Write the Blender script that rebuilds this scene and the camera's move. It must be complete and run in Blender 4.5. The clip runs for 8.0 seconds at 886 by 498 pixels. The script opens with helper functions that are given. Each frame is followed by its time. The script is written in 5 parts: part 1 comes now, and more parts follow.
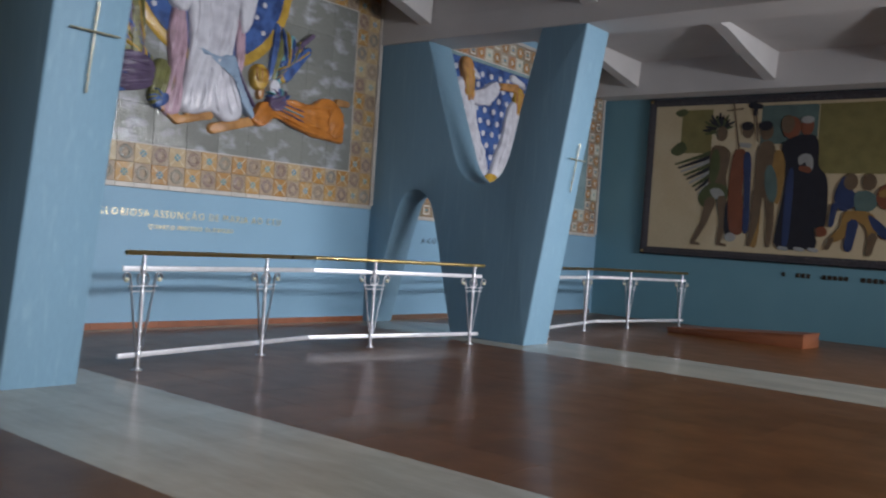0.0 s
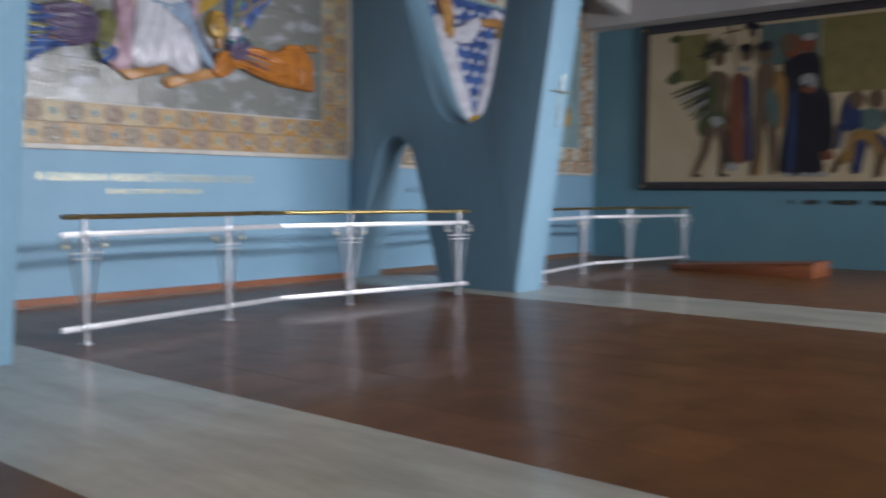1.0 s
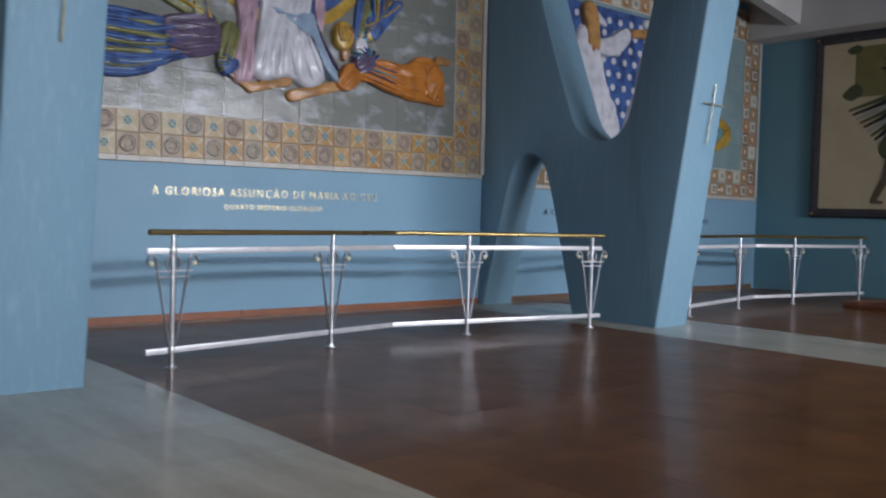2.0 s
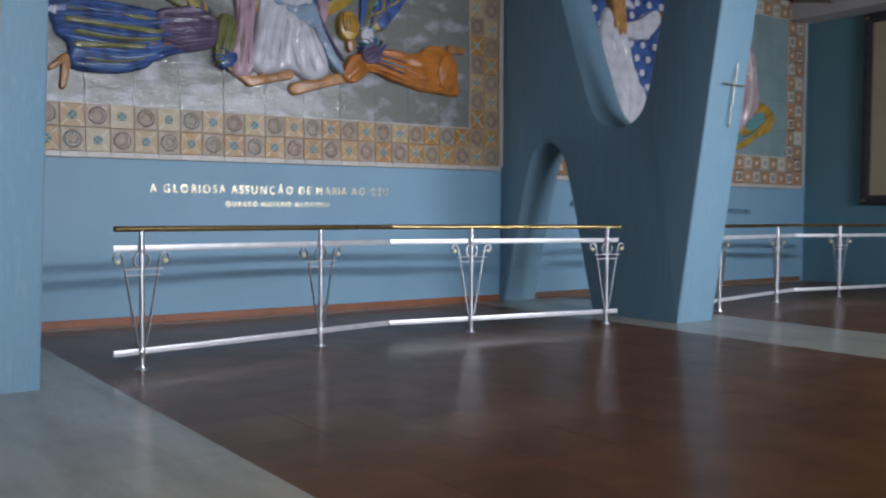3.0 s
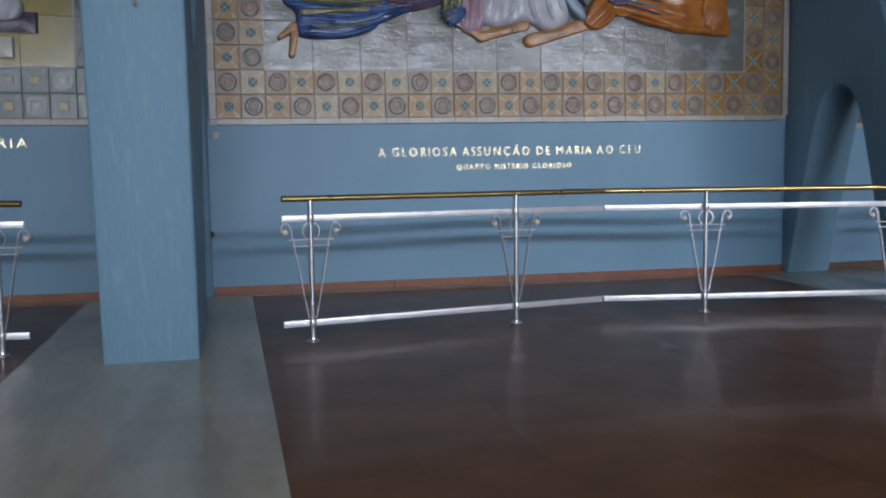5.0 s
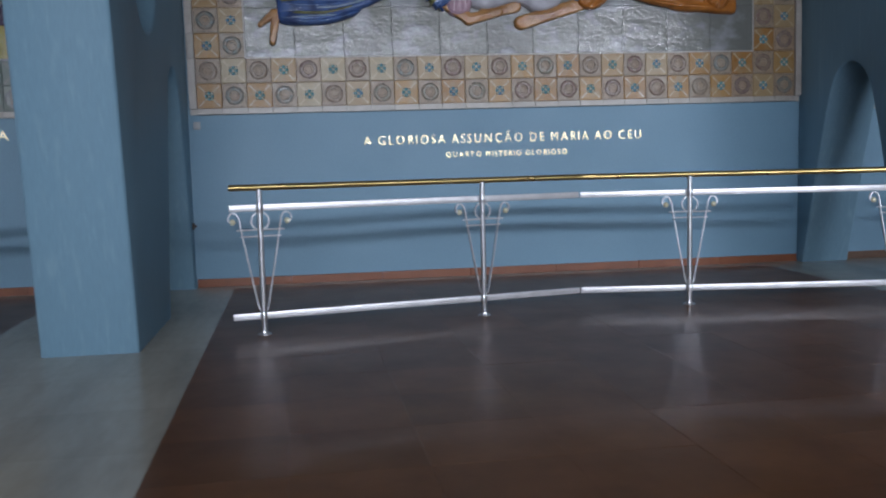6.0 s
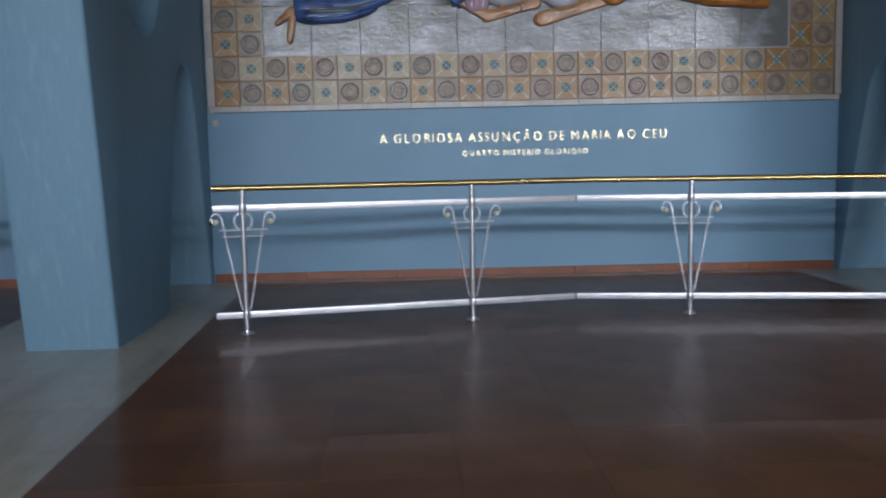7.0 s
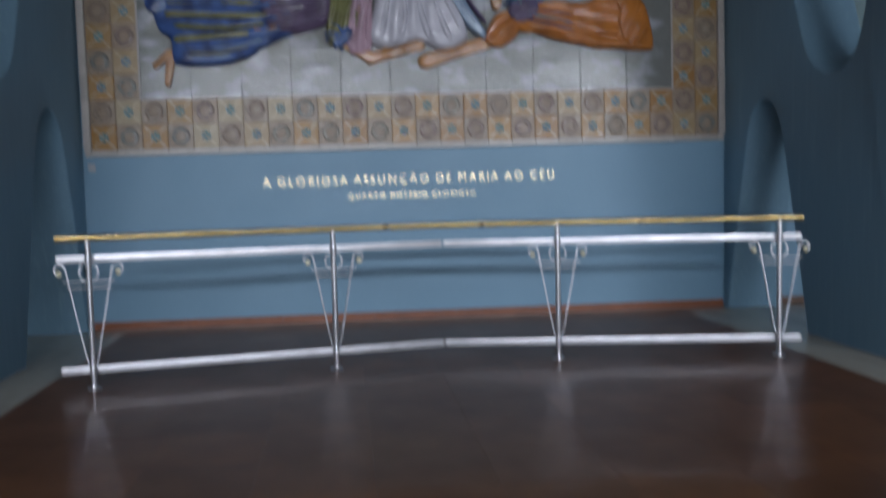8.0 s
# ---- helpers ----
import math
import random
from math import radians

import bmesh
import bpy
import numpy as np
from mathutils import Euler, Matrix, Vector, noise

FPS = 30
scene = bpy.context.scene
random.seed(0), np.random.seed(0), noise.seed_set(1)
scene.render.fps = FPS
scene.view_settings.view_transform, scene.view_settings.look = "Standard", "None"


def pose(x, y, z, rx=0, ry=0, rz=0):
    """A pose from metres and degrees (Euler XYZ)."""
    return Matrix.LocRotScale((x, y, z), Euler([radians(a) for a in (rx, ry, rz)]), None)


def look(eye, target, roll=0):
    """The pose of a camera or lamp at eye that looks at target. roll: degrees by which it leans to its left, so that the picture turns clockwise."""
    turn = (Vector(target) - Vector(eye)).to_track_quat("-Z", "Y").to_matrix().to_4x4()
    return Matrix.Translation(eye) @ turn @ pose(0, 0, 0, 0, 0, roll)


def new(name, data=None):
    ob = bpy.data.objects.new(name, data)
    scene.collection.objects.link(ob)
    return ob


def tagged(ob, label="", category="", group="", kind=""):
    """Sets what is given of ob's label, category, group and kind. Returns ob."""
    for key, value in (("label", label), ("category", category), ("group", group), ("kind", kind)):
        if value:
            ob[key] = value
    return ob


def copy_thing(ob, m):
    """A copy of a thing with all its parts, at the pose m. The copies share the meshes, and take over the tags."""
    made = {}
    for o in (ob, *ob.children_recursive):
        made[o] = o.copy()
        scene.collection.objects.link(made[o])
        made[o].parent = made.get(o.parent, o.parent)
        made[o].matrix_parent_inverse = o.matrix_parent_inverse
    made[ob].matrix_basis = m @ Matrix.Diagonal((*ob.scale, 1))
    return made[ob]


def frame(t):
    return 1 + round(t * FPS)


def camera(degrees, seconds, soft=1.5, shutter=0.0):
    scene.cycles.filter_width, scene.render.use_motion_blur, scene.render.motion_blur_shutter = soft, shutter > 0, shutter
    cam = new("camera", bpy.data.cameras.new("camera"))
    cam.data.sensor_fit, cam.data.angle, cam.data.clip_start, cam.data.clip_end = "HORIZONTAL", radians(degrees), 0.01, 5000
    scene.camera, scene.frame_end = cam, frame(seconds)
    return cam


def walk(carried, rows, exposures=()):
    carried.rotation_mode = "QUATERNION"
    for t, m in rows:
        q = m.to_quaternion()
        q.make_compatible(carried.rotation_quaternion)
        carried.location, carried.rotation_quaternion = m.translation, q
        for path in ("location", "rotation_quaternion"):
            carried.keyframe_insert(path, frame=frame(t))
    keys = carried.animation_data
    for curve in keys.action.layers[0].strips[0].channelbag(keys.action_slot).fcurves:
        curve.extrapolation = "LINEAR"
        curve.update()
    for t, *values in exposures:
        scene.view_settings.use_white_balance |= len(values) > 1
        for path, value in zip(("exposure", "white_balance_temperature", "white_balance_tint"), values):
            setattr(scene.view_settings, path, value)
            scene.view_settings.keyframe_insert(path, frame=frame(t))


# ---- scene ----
cam = camera(52.4, 8.0, soft=2.1, shutter=0.5)
PATH = [
    (0, (0.451, -1.272, 1.420), (-0.804, 0.285, 1.403), 4.08),
    (0.5, (0.404, -0.810, 1.389), (-0.790, 0.793, 1.335), 2.16),
    (0.8, (0.333, -0.559, 1.347), (-0.823, 1.069, 1.243), 1.18),
    (1, (0.277, -0.464, 1.327), (-0.990, 1.078, 1.207), 0.46),
    (1.2, (0.172, -0.260, 1.360), (-1.245, 1.149, 1.278), -1.50),
    (1.5, (0.055, 0.003, 1.395), (-1.465, 1.303, 1.386), 0.28),
    (2, (-0.048, 0.513, 1.311), (-1.571, 1.806, 1.236), 1.56),
    (2.2, (-0.050, 0.706, 1.314), (-1.533, 2.046, 1.237), -0.27),
    (3.3, (0.118, 1.637, 1.241), (-1.546, 2.740, 1.113), 0.86),
    (3.5, (0.149, 1.863, 1.295), (-1.515, 2.957, 1.108), 1.07),
    (3.8, (0.145, 2.064, 1.266), (-1.563, 3.099, 1.146), 0.08),
    (4, (0.249, 2.267, 1.315), (-1.573, 3.083, 1.200), -0.22),
    (4.2, (0.164, 2.396, 1.291), (-1.722, 3.055, 1.196), -1.47),
    (4.5, (0.028, 2.617, 1.304), (-1.891, 3.166, 1.172), -0.60),
    (4.7, (-0.025, 2.761, 1.339), (-1.951, 3.276, 1.177), -0.28),
    (5.8, (-0.202, 3.669, 1.294), (-2.171, 3.979, 1.126), -2.26),
    (6, (-0.216, 3.859, 1.276), (-2.181, 4.177, 1.081), -1.39),
    (6.5, (-0.319, 4.210, 1.370), (-2.288, 4.470, 1.140), -1.88),
    (7, (-0.204, 4.697, 1.354), (-2.189, 4.813, 1.141), -0.92),
    (7.5, (-0.211, 5.102, 1.387), (-2.190, 5.274, 1.156), -1.21),
    (7.8, (-0.270, 5.367, 1.358), (-2.242, 5.601, 1.126), -1.56),
    (8, (-0.297, 5.456, 1.430), (-2.280, 5.670, 1.290), -1.36),
]
walk(cam, [(t, look(eye, target, roll)) for t, eye, target, roll in PATH],
     exposures=[(0.0, -0.08, 6780, 10), (0.5, 0.04, 6730, 10), (1.0, 0.04, 6680, 10), (1.5, -0.2, 6630, 10), (2.0, -0.29, 6580, 10), (3.5, -0.50, 6410, 10), (4.5, -0.76, 6310, 10), (6.0, -0.78, 6260, 10), (7.0, -0.8, 6290, 10), (8.0, -0.89, 6310, 10)])

# ---------------------------------------------------------------- light
world = bpy.data.worlds.new("sky")
scene.world = world
world.use_nodes = True
wn = world.node_tree.nodes
sky = wn.new("ShaderNodeTexSky")
sky.sky_type = "NISHITA"
sky.sun_disc = False
sky.sun_elevation = radians(52)
sky.sun_rotation = radians(270)
wn["Background"].inputs["Strength"].default_value = 0.1
world.node_tree.links.new(sky.outputs["Color"], wn["Background"].inputs["Color"])

sun = new("sun", bpy.data.lights.new("sun", "SUN"))
sun.data.energy, sun.data.angle, sun.data.color = 2.5, radians(0.5), (1.0, 0.95, 0.88)
sun.matrix_world = look((-30, 0, 40), (0, 0, 0))

XW, XE = -10.0, 5.0            # mural wall, window wall
YS, YN = -9.0, 17.35            # plain south wall, painting wall
BAY = 7.57
PIERS = (2.39, 9.96)          # middle of each pier, along the mural wall
# Unseen window row; the three southern openings are added to fill in light.
WINDOWS = [(0.27 + 2.93 * i, 2.87 + 2.93 * i) for i in range(-2, 5)]
REVEAL = 0.4                   # depth of the window wall
WZ0, WZ1 = 2.95, 3.5

# Shares set by hand along the hall; the last one brightens the painting wall.
for (y0, y1), share in zip(WINDOWS, (0.5, 0.68, 1.12, 1.08, 0.98, 1.0, 2.6)):
    lamp = bpy.data.lights.new("window_and_fill_light", "AREA")
    lamp.shape, lamp.size, lamp.size_y = "RECTANGLE", y1 - y0 - 0.1, WZ1 - WZ0 - 0.1
    lamp.energy, lamp.color = 92.0 * share, (0.90, 0.955, 1.06)
    lamp.spread = radians(77)
    ob = new("window_and_fill_light", lamp)
    ob.matrix_world = look((XE + REVEAL - 0.1, (y0 + y1) / 2, (WZ0 + WZ1) / 2), (XW, (y0 + y1) / 2, 0.4))


# ---------------------------------------------------------------- materials
def material(name, colour, rough=0.5, metal=0.0, second=None, scale=3.0, fine=40.0, bump=0.1, random_mix=0.0,
             third=None, palette=None, threshold=None, coat=0.0, stretch=None, rough_var=0.08, spec=0.5):
    """A surface with coarse and fine variation. second: the colour of the coarse patches; third: by the piece's random."""
    m = bpy.data.materials.new(name)
    m.use_nodes = True
    n, l = m.node_tree.nodes, m.node_tree.links
    b = n["Principled BSDF"]
    geo = n.new("ShaderNodeNewGeometry")
    vec = geo.outputs["Position"]
    if stretch:
        mp = n.new("ShaderNodeMapping")
        mp.inputs["Scale"].default_value = stretch
        l.new(vec, mp.inputs["Vector"])
        vec = mp.outputs["Vector"]
    info = n.new("ShaderNodeObjectInfo")
    coarse = n.new("ShaderNodeTexNoise")
    coarse.inputs["Scale"].default_value, coarse.inputs["Detail"].default_value = scale, 5
    grain = n.new("ShaderNodeTexNoise")
    grain.inputs["Scale"].default_value, grain.inputs["Detail"].default_value = fine, 4
    for t in (coarse, grain):
        l.new(vec, t.inputs["Vector"])
    ramp = n.new("ShaderNodeMapRange")
    lo, hi = threshold or (0.3, 0.7)
    ramp.inputs["From Min"].default_value, ramp.inputs["From Max"].default_value = lo, hi
    l.new(coarse.outputs["Fac"], ramp.inputs["Value"])

    def mix(fac, a, c, kind="MIX"):
        x = n.new("ShaderNodeMix")
        x.data_type, x.blend_type = "RGBA", kind
        for value, at in ((fac, 0), (a, 6), (c, 7)):
            if isinstance(value, (int, float)):
                x.inputs[at].default_value = value
            elif isinstance(value, tuple):
                x.inputs[at].default_value = (*value, 1)
            else:
                l.new(value, x.inputs[at])
        return x.outputs[2]

    second = second or tuple(c * 0.8 for c in colour)
    first = colour
    if palette:
        cr = n.new("ShaderNodeValToRGB")
        cr.color_ramp.interpolation = "CONSTANT"
        for i, c in enumerate(palette):
            e = cr.color_ramp.elements[0] if i == 0 else cr.color_ramp.elements.new(i / len(palette))
            e.color = (*c, 1)
        cr.color_ramp.elements[-1].color = (*palette[-1], 1)
        l.new(info.outputs["Random"], cr.inputs["Fac"])
        first = cr.outputs["Color"]
    base = mix(ramp.outputs["Result"], first, second)
    if third:
        base = mix(info.outputs["Random"], base, third)
    if random_mix:
        rr = n.new("ShaderNodeMapRange")
        rr.inputs["To Min"].default_value, rr.inputs["To Max"].default_value = 1 - random_mix, 1 + random_mix
        l.new(info.outputs["Random"], rr.inputs["Value"])
        base = mix(1.0, base, rr.outputs["Result"], "MULTIPLY")
    gr = n.new("ShaderNodeMapRange")
    gr.inputs["To Min"].default_value, gr.inputs["To Max"].default_value = 0.88, 1.1
    l.new(grain.outputs["Fac"], gr.inputs["Value"])
    base = mix(1.0, base, gr.outputs["Result"], "MULTIPLY")
    l.new(base, b.inputs["Base Color"])
    rv = n.new("ShaderNodeMapRange")
    rv.inputs["To Min"].default_value = max(rough - rough_var, 0.02)
    rv.inputs["To Max"].default_value = min(rough + rough_var, 1)
    l.new(coarse.outputs["Fac"], rv.inputs["Value"])
    l.new(rv.outputs["Result"], b.inputs["Roughness"])
    b.inputs["Metallic"].default_value = metal
    b.inputs["Specular IOR Level"].default_value = spec
    b.inputs["Coat Weight"].default_value = coat
    b.inputs["Coat Roughness"].default_value = 0.08
    if bump:
        both = n.new("ShaderNodeMath")
        both.operation = "ADD"
        l.new(coarse.outputs["Fac"], both.inputs[0])
        half = n.new("ShaderNodeMath")
        half.operation = "MULTIPLY"
        half.inputs[1].default_value = 0.35
        l.new(grain.outputs["Fac"], half.inputs[0])
        l.new(half.outputs[0], both.inputs[1])
        bp = n.new("ShaderNodeBump")
        bp.inputs["Strength"].default_value, bp.inputs["Distance"].default_value = bump, 0.02
        l.new(both.outputs[0], bp.inputs["Height"])
        l.new(bp.outputs["Normal"], b.inputs["Normal"])
    return m


BLUE = material("blue_wall_paint", (0.19, 0.335, 0.455), 0.5, second=(0.175, 0.315, 0.43), scale=1.1, fine=60, bump=0.08)
PIER = material("blue_pier_paint", (0.18, 0.308, 0.405), 0.55, second=(0.214, 0.347, 0.44), scale=2.6, fine=9, bump=0.1, threshold=(0.56, 0.72), stretch=(9, 9, 0.35), spec=0.28)
WHITE = material("white_ceiling_paint", (0.58, 0.555, 0.55), 0.7, second=(0.51, 0.485, 0.48), scale=0.8, bump=0.05)
BROWN = material("brown_floor_tile", (0.165, 0.070, 0.026), 0.33, second=(0.120, 0.051, 0.020), scale=2.6, fine=13, bump=0.07, random_mix=0.12, rough_var=0.05, spec=0.08, coat=0.12)
GROUT = material("floor_grout", (0.12, 0.06, 0.035), 0.7)
MARBLE = material("grey_marble", (0.44, 0.405, 0.335), 0.22, second=(0.335, 0.305, 0.255), scale=1.7, fine=14, bump=0.03, random_mix=0.05, stretch=(0.45, 1.5, 1), threshold=(0.42, 0.66), spec=0.38)
# Finish of the two unseen walls, its cream chosen to warm the bounced light.
BOUNCE_PLASTER = material("cream_bounce_plaster", (0.31, 0.28, 0.17), 0.7, scale=1.2, bump=0.1)
SKIRT = material("terracotta_skirting", (0.27, 0.095, 0.045), 0.4, second=(0.20, 0.07, 0.035), scale=3, bump=0.1, random_mix=0.12)
# Same skirting for the far bay, its shade mixed into a browner colour.
SKIRT_SHADED = material("shaded_terracotta_skirting", (0.15, 0.085, 0.055), 0.45, second=(0.11, 0.065, 0.045), scale=3, bump=0.1)
CHROME = material("brushed_steel", (0.70, 0.70, 0.73), 0.34, 0.9, scale=8, fine=120, bump=0.03, rough_var=0.06)
BAR = material("white_metal_bar", (0.84, 0.83, 0.86), 0.38, 0.5, scale=8, fine=90, bump=0.03)
CROSS = material("aged_brass", (0.58, 0.54, 0.40), 0.33, 0.6, second=(0.26, 0.25, 0.16), scale=12, bump=0.05)
# The blue wall paint again, its dim, warm bounced light put in as teal.
NORTH = material("shaded_blue_wall_paint", (0.135, 0.28, 0.345), 0.5, second=(0.12, 0.26, 0.32), scale=1.1, fine=60, bump=0.08)
BRASS = material("polished_brass", (0.58, 0.43, 0.19), 0.3, 1.0, second=(0.46, 0.33, 0.13), scale=6, fine=80, bump=0.03)
IRON = material("chromed_rod", (0.66, 0.66, 0.69), 0.3, 0.85, scale=20, fine=90, bump=0.03)
GOLD = material("gilt_letter", (0.84, 0.72, 0.45), 0.31, 0.9, second=(0.70, 0.58, 0.33), scale=30, fine=90, bump=0)
BALL = material("pale_brass_ball", (0.80, 0.76, 0.55), 0.3, 0.2, bump=0)
DARKLET = material("dark_bronze_letter", (0.06, 0.05, 0.04), 0.4, 0.6)
# Pale patches are cloud marbling, with some of the glaze's gloss coloured in.
GLAZE = material("grey_glazed_tile", (0.172, 0.176, 0.162), 0.16, second=(0.37, 0.385, 0.42), scale=2.9, fine=22, bump=0.5, random_mix=0.09, threshold=(0.52, 0.72), stretch=(1, 0.85, 1.5), spec=0.5)
GLAZE_Y = material("yellow_glazed_tile", (0.33, 0.265, 0.045), 0.2, second=(0.27, 0.215, 0.045), scale=3, bump=0.25, random_mix=0.08)
GLAZE_T = material("teal_glazed_tile", (0.18, 0.26, 0.28), 0.2, second=(0.22, 0.30, 0.31), scale=3, bump=0.2, random_mix=0.08)
TRIMW = material("cream_glazed_trim", (0.48, 0.445, 0.41), 0.35, second=(0.40, 0.365, 0.33), scale=9, bump=0.2, random_mix=0.1)
OCHRE_T = material("ochre_border_tile", (0.328, 0.173, 0.055), 0.3, second=(0.356, 0.264, 0.150), scale=9, fine=50, bump=0.35, palette=((0.333, 0.182, 0.055), (0.315, 0.155, 0.041), (0.342, 0.205, 0.078), (0.324, 0.169, 0.046), (0.342, 0.242, 0.128), (0.337, 0.187, 0.059), (0.347, 0.278, 0.173)), threshold=(0.5, 0.75), random_mix=0.1, spec=0.4)
BEIGE_T = material("beige_border_tile", (0.328, 0.246, 0.169), 0.3, second=(0.283, 0.196, 0.128), scale=11, fine=50, bump=0.3, palette=((0.374, 0.296, 0.214), (0.351, 0.274, 0.196), (0.365, 0.296, 0.219), (0.347, 0.296, 0.228), (0.365, 0.274, 0.201)), random_mix=0.1, spec=0.4)
RING_T = material("ring_glaze", (0.22, 0.155, 0.12), 0.24, second=(0.30, 0.24, 0.19), scale=22, bump=0.35, palette=((0.20, 0.115, 0.105), (0.23, 0.165, 0.12), (0.185, 0.19, 0.15), (0.215, 0.135, 0.11), (0.145, 0.185, 0.185), (0.235, 0.19, 0.14), (0.20, 0.135, 0.13)), spec=0.4)
SCRIBE = material("scratched_glaze_line", (0.075, 0.055, 0.045), 0.4, second=(0.20, 0.15, 0.11), scale=26, bump=0.2, threshold=(0.44, 0.58))
SKYB = material("blue_glaze", (0.10, 0.235, 0.34), 0.18, second=(0.14, 0.32, 0.33), scale=20, bump=0.2, palette=((0.09, 0.22, 0.36), (0.11, 0.26, 0.30), (0.10, 0.21, 0.38), (0.13, 0.27, 0.33)))
CREAM = material("cream_glaze", (0.60, 0.57, 0.50), 0.2, second=(0.54, 0.51, 0.44), scale=10, bump=0.2)
SLATE_T = material("slate_border_tile", (0.115, 0.15, 0.145), 0.3, second=(0.15, 0.155, 0.14), scale=7, bump=0.3, third=(0.095, 0.15, 0.12), random_mix=0.15)
GRAPE_T = material("grape_glaze", (0.10, 0.09, 0.11), 0.22, second=(0.14, 0.13, 0.13), scale=8, bump=0.2, third=(0.10, 0.17, 0.15))
WHITE_G = material("white_glaze", (0.53, 0.525, 0.575), 0.16, second=(0.42, 0.41, 0.46), scale=6, fine=24, threshold=(0.42, 0.64), bump=0.55)
PINK_G = material("mauve_glaze", (0.42, 0.28, 0.34), 0.2, second=(0.277, 0.185, 0.224), scale=6, fine=24, threshold=(0.42, 0.64), bump=0.55)
BLUE_G = material("cobalt_glaze", (0.055, 0.11, 0.29), 0.16, second=(0.028, 0.05, 0.14), scale=6, fine=24, threshold=(0.42, 0.64), bump=0.55)
GREEN_G = material("olive_glaze", (0.17, 0.17, 0.07), 0.2, second=(0.112, 0.112, 0.046), scale=6, fine=24, threshold=(0.42, 0.64), bump=0.55)
PURP_G = material("purple_glaze", (0.11, 0.08, 0.14), 0.2, second=(0.073, 0.053, 0.092), scale=6, fine=24, threshold=(0.42, 0.64), bump=0.55)
ORANGE_G = material("burnt_orange_glaze", (0.43, 0.155, 0.03), 0.2, second=(0.30, 0.105, 0.02), scale=6, fine=24, threshold=(0.42, 0.64), bump=0.55)
TAN_G = material("tan_glaze", (0.42, 0.21, 0.08), 0.2, second=(0.277, 0.139, 0.053), scale=6, fine=24, threshold=(0.42, 0.64), bump=0.55)
GOLD_G = material("yellow_glaze", (0.45, 0.28, 0.05), 0.2, second=(0.297, 0.185, 0.033), scale=6, fine=24, threshold=(0.42, 0.64), bump=0.55)
CANVAS = material("cream_painted_ground", (0.53, 0.435, 0.29), 0.45, second=(0.46, 0.36, 0.225), scale=1.4, bump=0.08)
FRAME = material("dark_carved_frame", (0.022, 0.02, 0.028), 0.4, second=(0.05, 0.045, 0.05), scale=14, fine=60, bump=0.5)
WOOD = material("orange_brown_wood", (0.26, 0.09, 0.04), 0.4, second=(0.19, 0.062, 0.028), scale=3, fine=30, bump=0.1, stretch=(1, 8, 8))
PLASTIC = material("grey_plastic", (0.45, 0.46, 0.47), 0.45, bump=0)
GROUND = material("outdoor_ground", (0.10, 0.11, 0.07), 0.9, second=(0.16, 0.15, 0.12), scale=0.3, bump=0.2)


def paint(name, colour):
    return material(name, colour, 0.5, second=tuple(c * 0.75 for c in colour), scale=4, fine=30, bump=0.08)


P_DARK, P_OLIVE, P_TEAL = paint("black_paint", (0.014, 0.013, 0.02)), paint("olive_paint", (0.20, 0.17, 0.06)), paint("teal_paint", (0.09, 0.14, 0.13))
P_RUST, P_BLUE, P_BROWN = paint("rust_paint", (0.19, 0.06, 0.028)), paint("navy_paint", (0.025, 0.04, 0.11)), paint("umber_paint", (0.13, 0.085, 0.05))
P_YELLOW, P_GREEN, P_GREY = paint("mustard_paint", (0.30, 0.17, 0.05)), paint("leaf_paint", (0.07, 0.085, 0.03)), paint("grey_paint", (0.33, 0.33, 0.32))
P_PURPLE = paint("violet_paint", (0.10, 0.07, 0.14))


# ---------------------------------------------------------------- mesh helpers
def link_mesh(name, bm, mats, smooth=False):
    me = bpy.data.meshes.new(name)
    bmesh.ops.recalc_face_normals(bm, faces=bm.faces)
    bm.to_mesh(me)
    bm.free()
    for m in mats if isinstance(mats, (list, tuple)) else [mats]:
        me.materials.append(m)
    if smooth:
        me.shade_smooth()
        if smooth != "all":
            me.set_sharp_from_angle(angle=radians(40))
    return me


def part(name, bm, mat, parent, label="", smooth=False):
    ob = new(name, link_mesh(name, bm, mat, smooth))
    ob.parent = parent
    if label:
        ob["label"] = label
    return ob


def piece(name, me, parent, m):
    ob = new(name, me)
    ob.parent = parent
    ob.matrix_basis = m
    return ob


def thing(name, at=(0, 0, 0), **tags):
    ob = new(name)
    ob.location = at
    ob.empty_display_size = 0.2
    return tagged(ob, **tags)


def box(bm, x0, x1, y0, y1, z0, z1, slot=0):
    v = [bm.verts.new((x, y, z)) for z in (z0, z1) for x, y in ((x0, y0), (x1, y0), (x1, y1), (x0, y1))]
    for f in ((3, 2, 1, 0), (4, 5, 6, 7), (0, 1, 5, 4), (1, 2, 6, 5), (2, 3, 7, 6), (3, 0, 4, 7)):
        bm.faces.new([v[i] for i in f]).material_index = slot
    return v


def soft_box(x0, x1, y0, y1, z0, z1, r=0.006, seg=2):
    bm = bmesh.new()
    box(bm, x0, x1, y0, y1, z0, z1)
    bmesh.ops.bevel(bm, geom=bm.edges, offset=r, segments=seg, affect="EDGES", profile=0.5)
    return bm


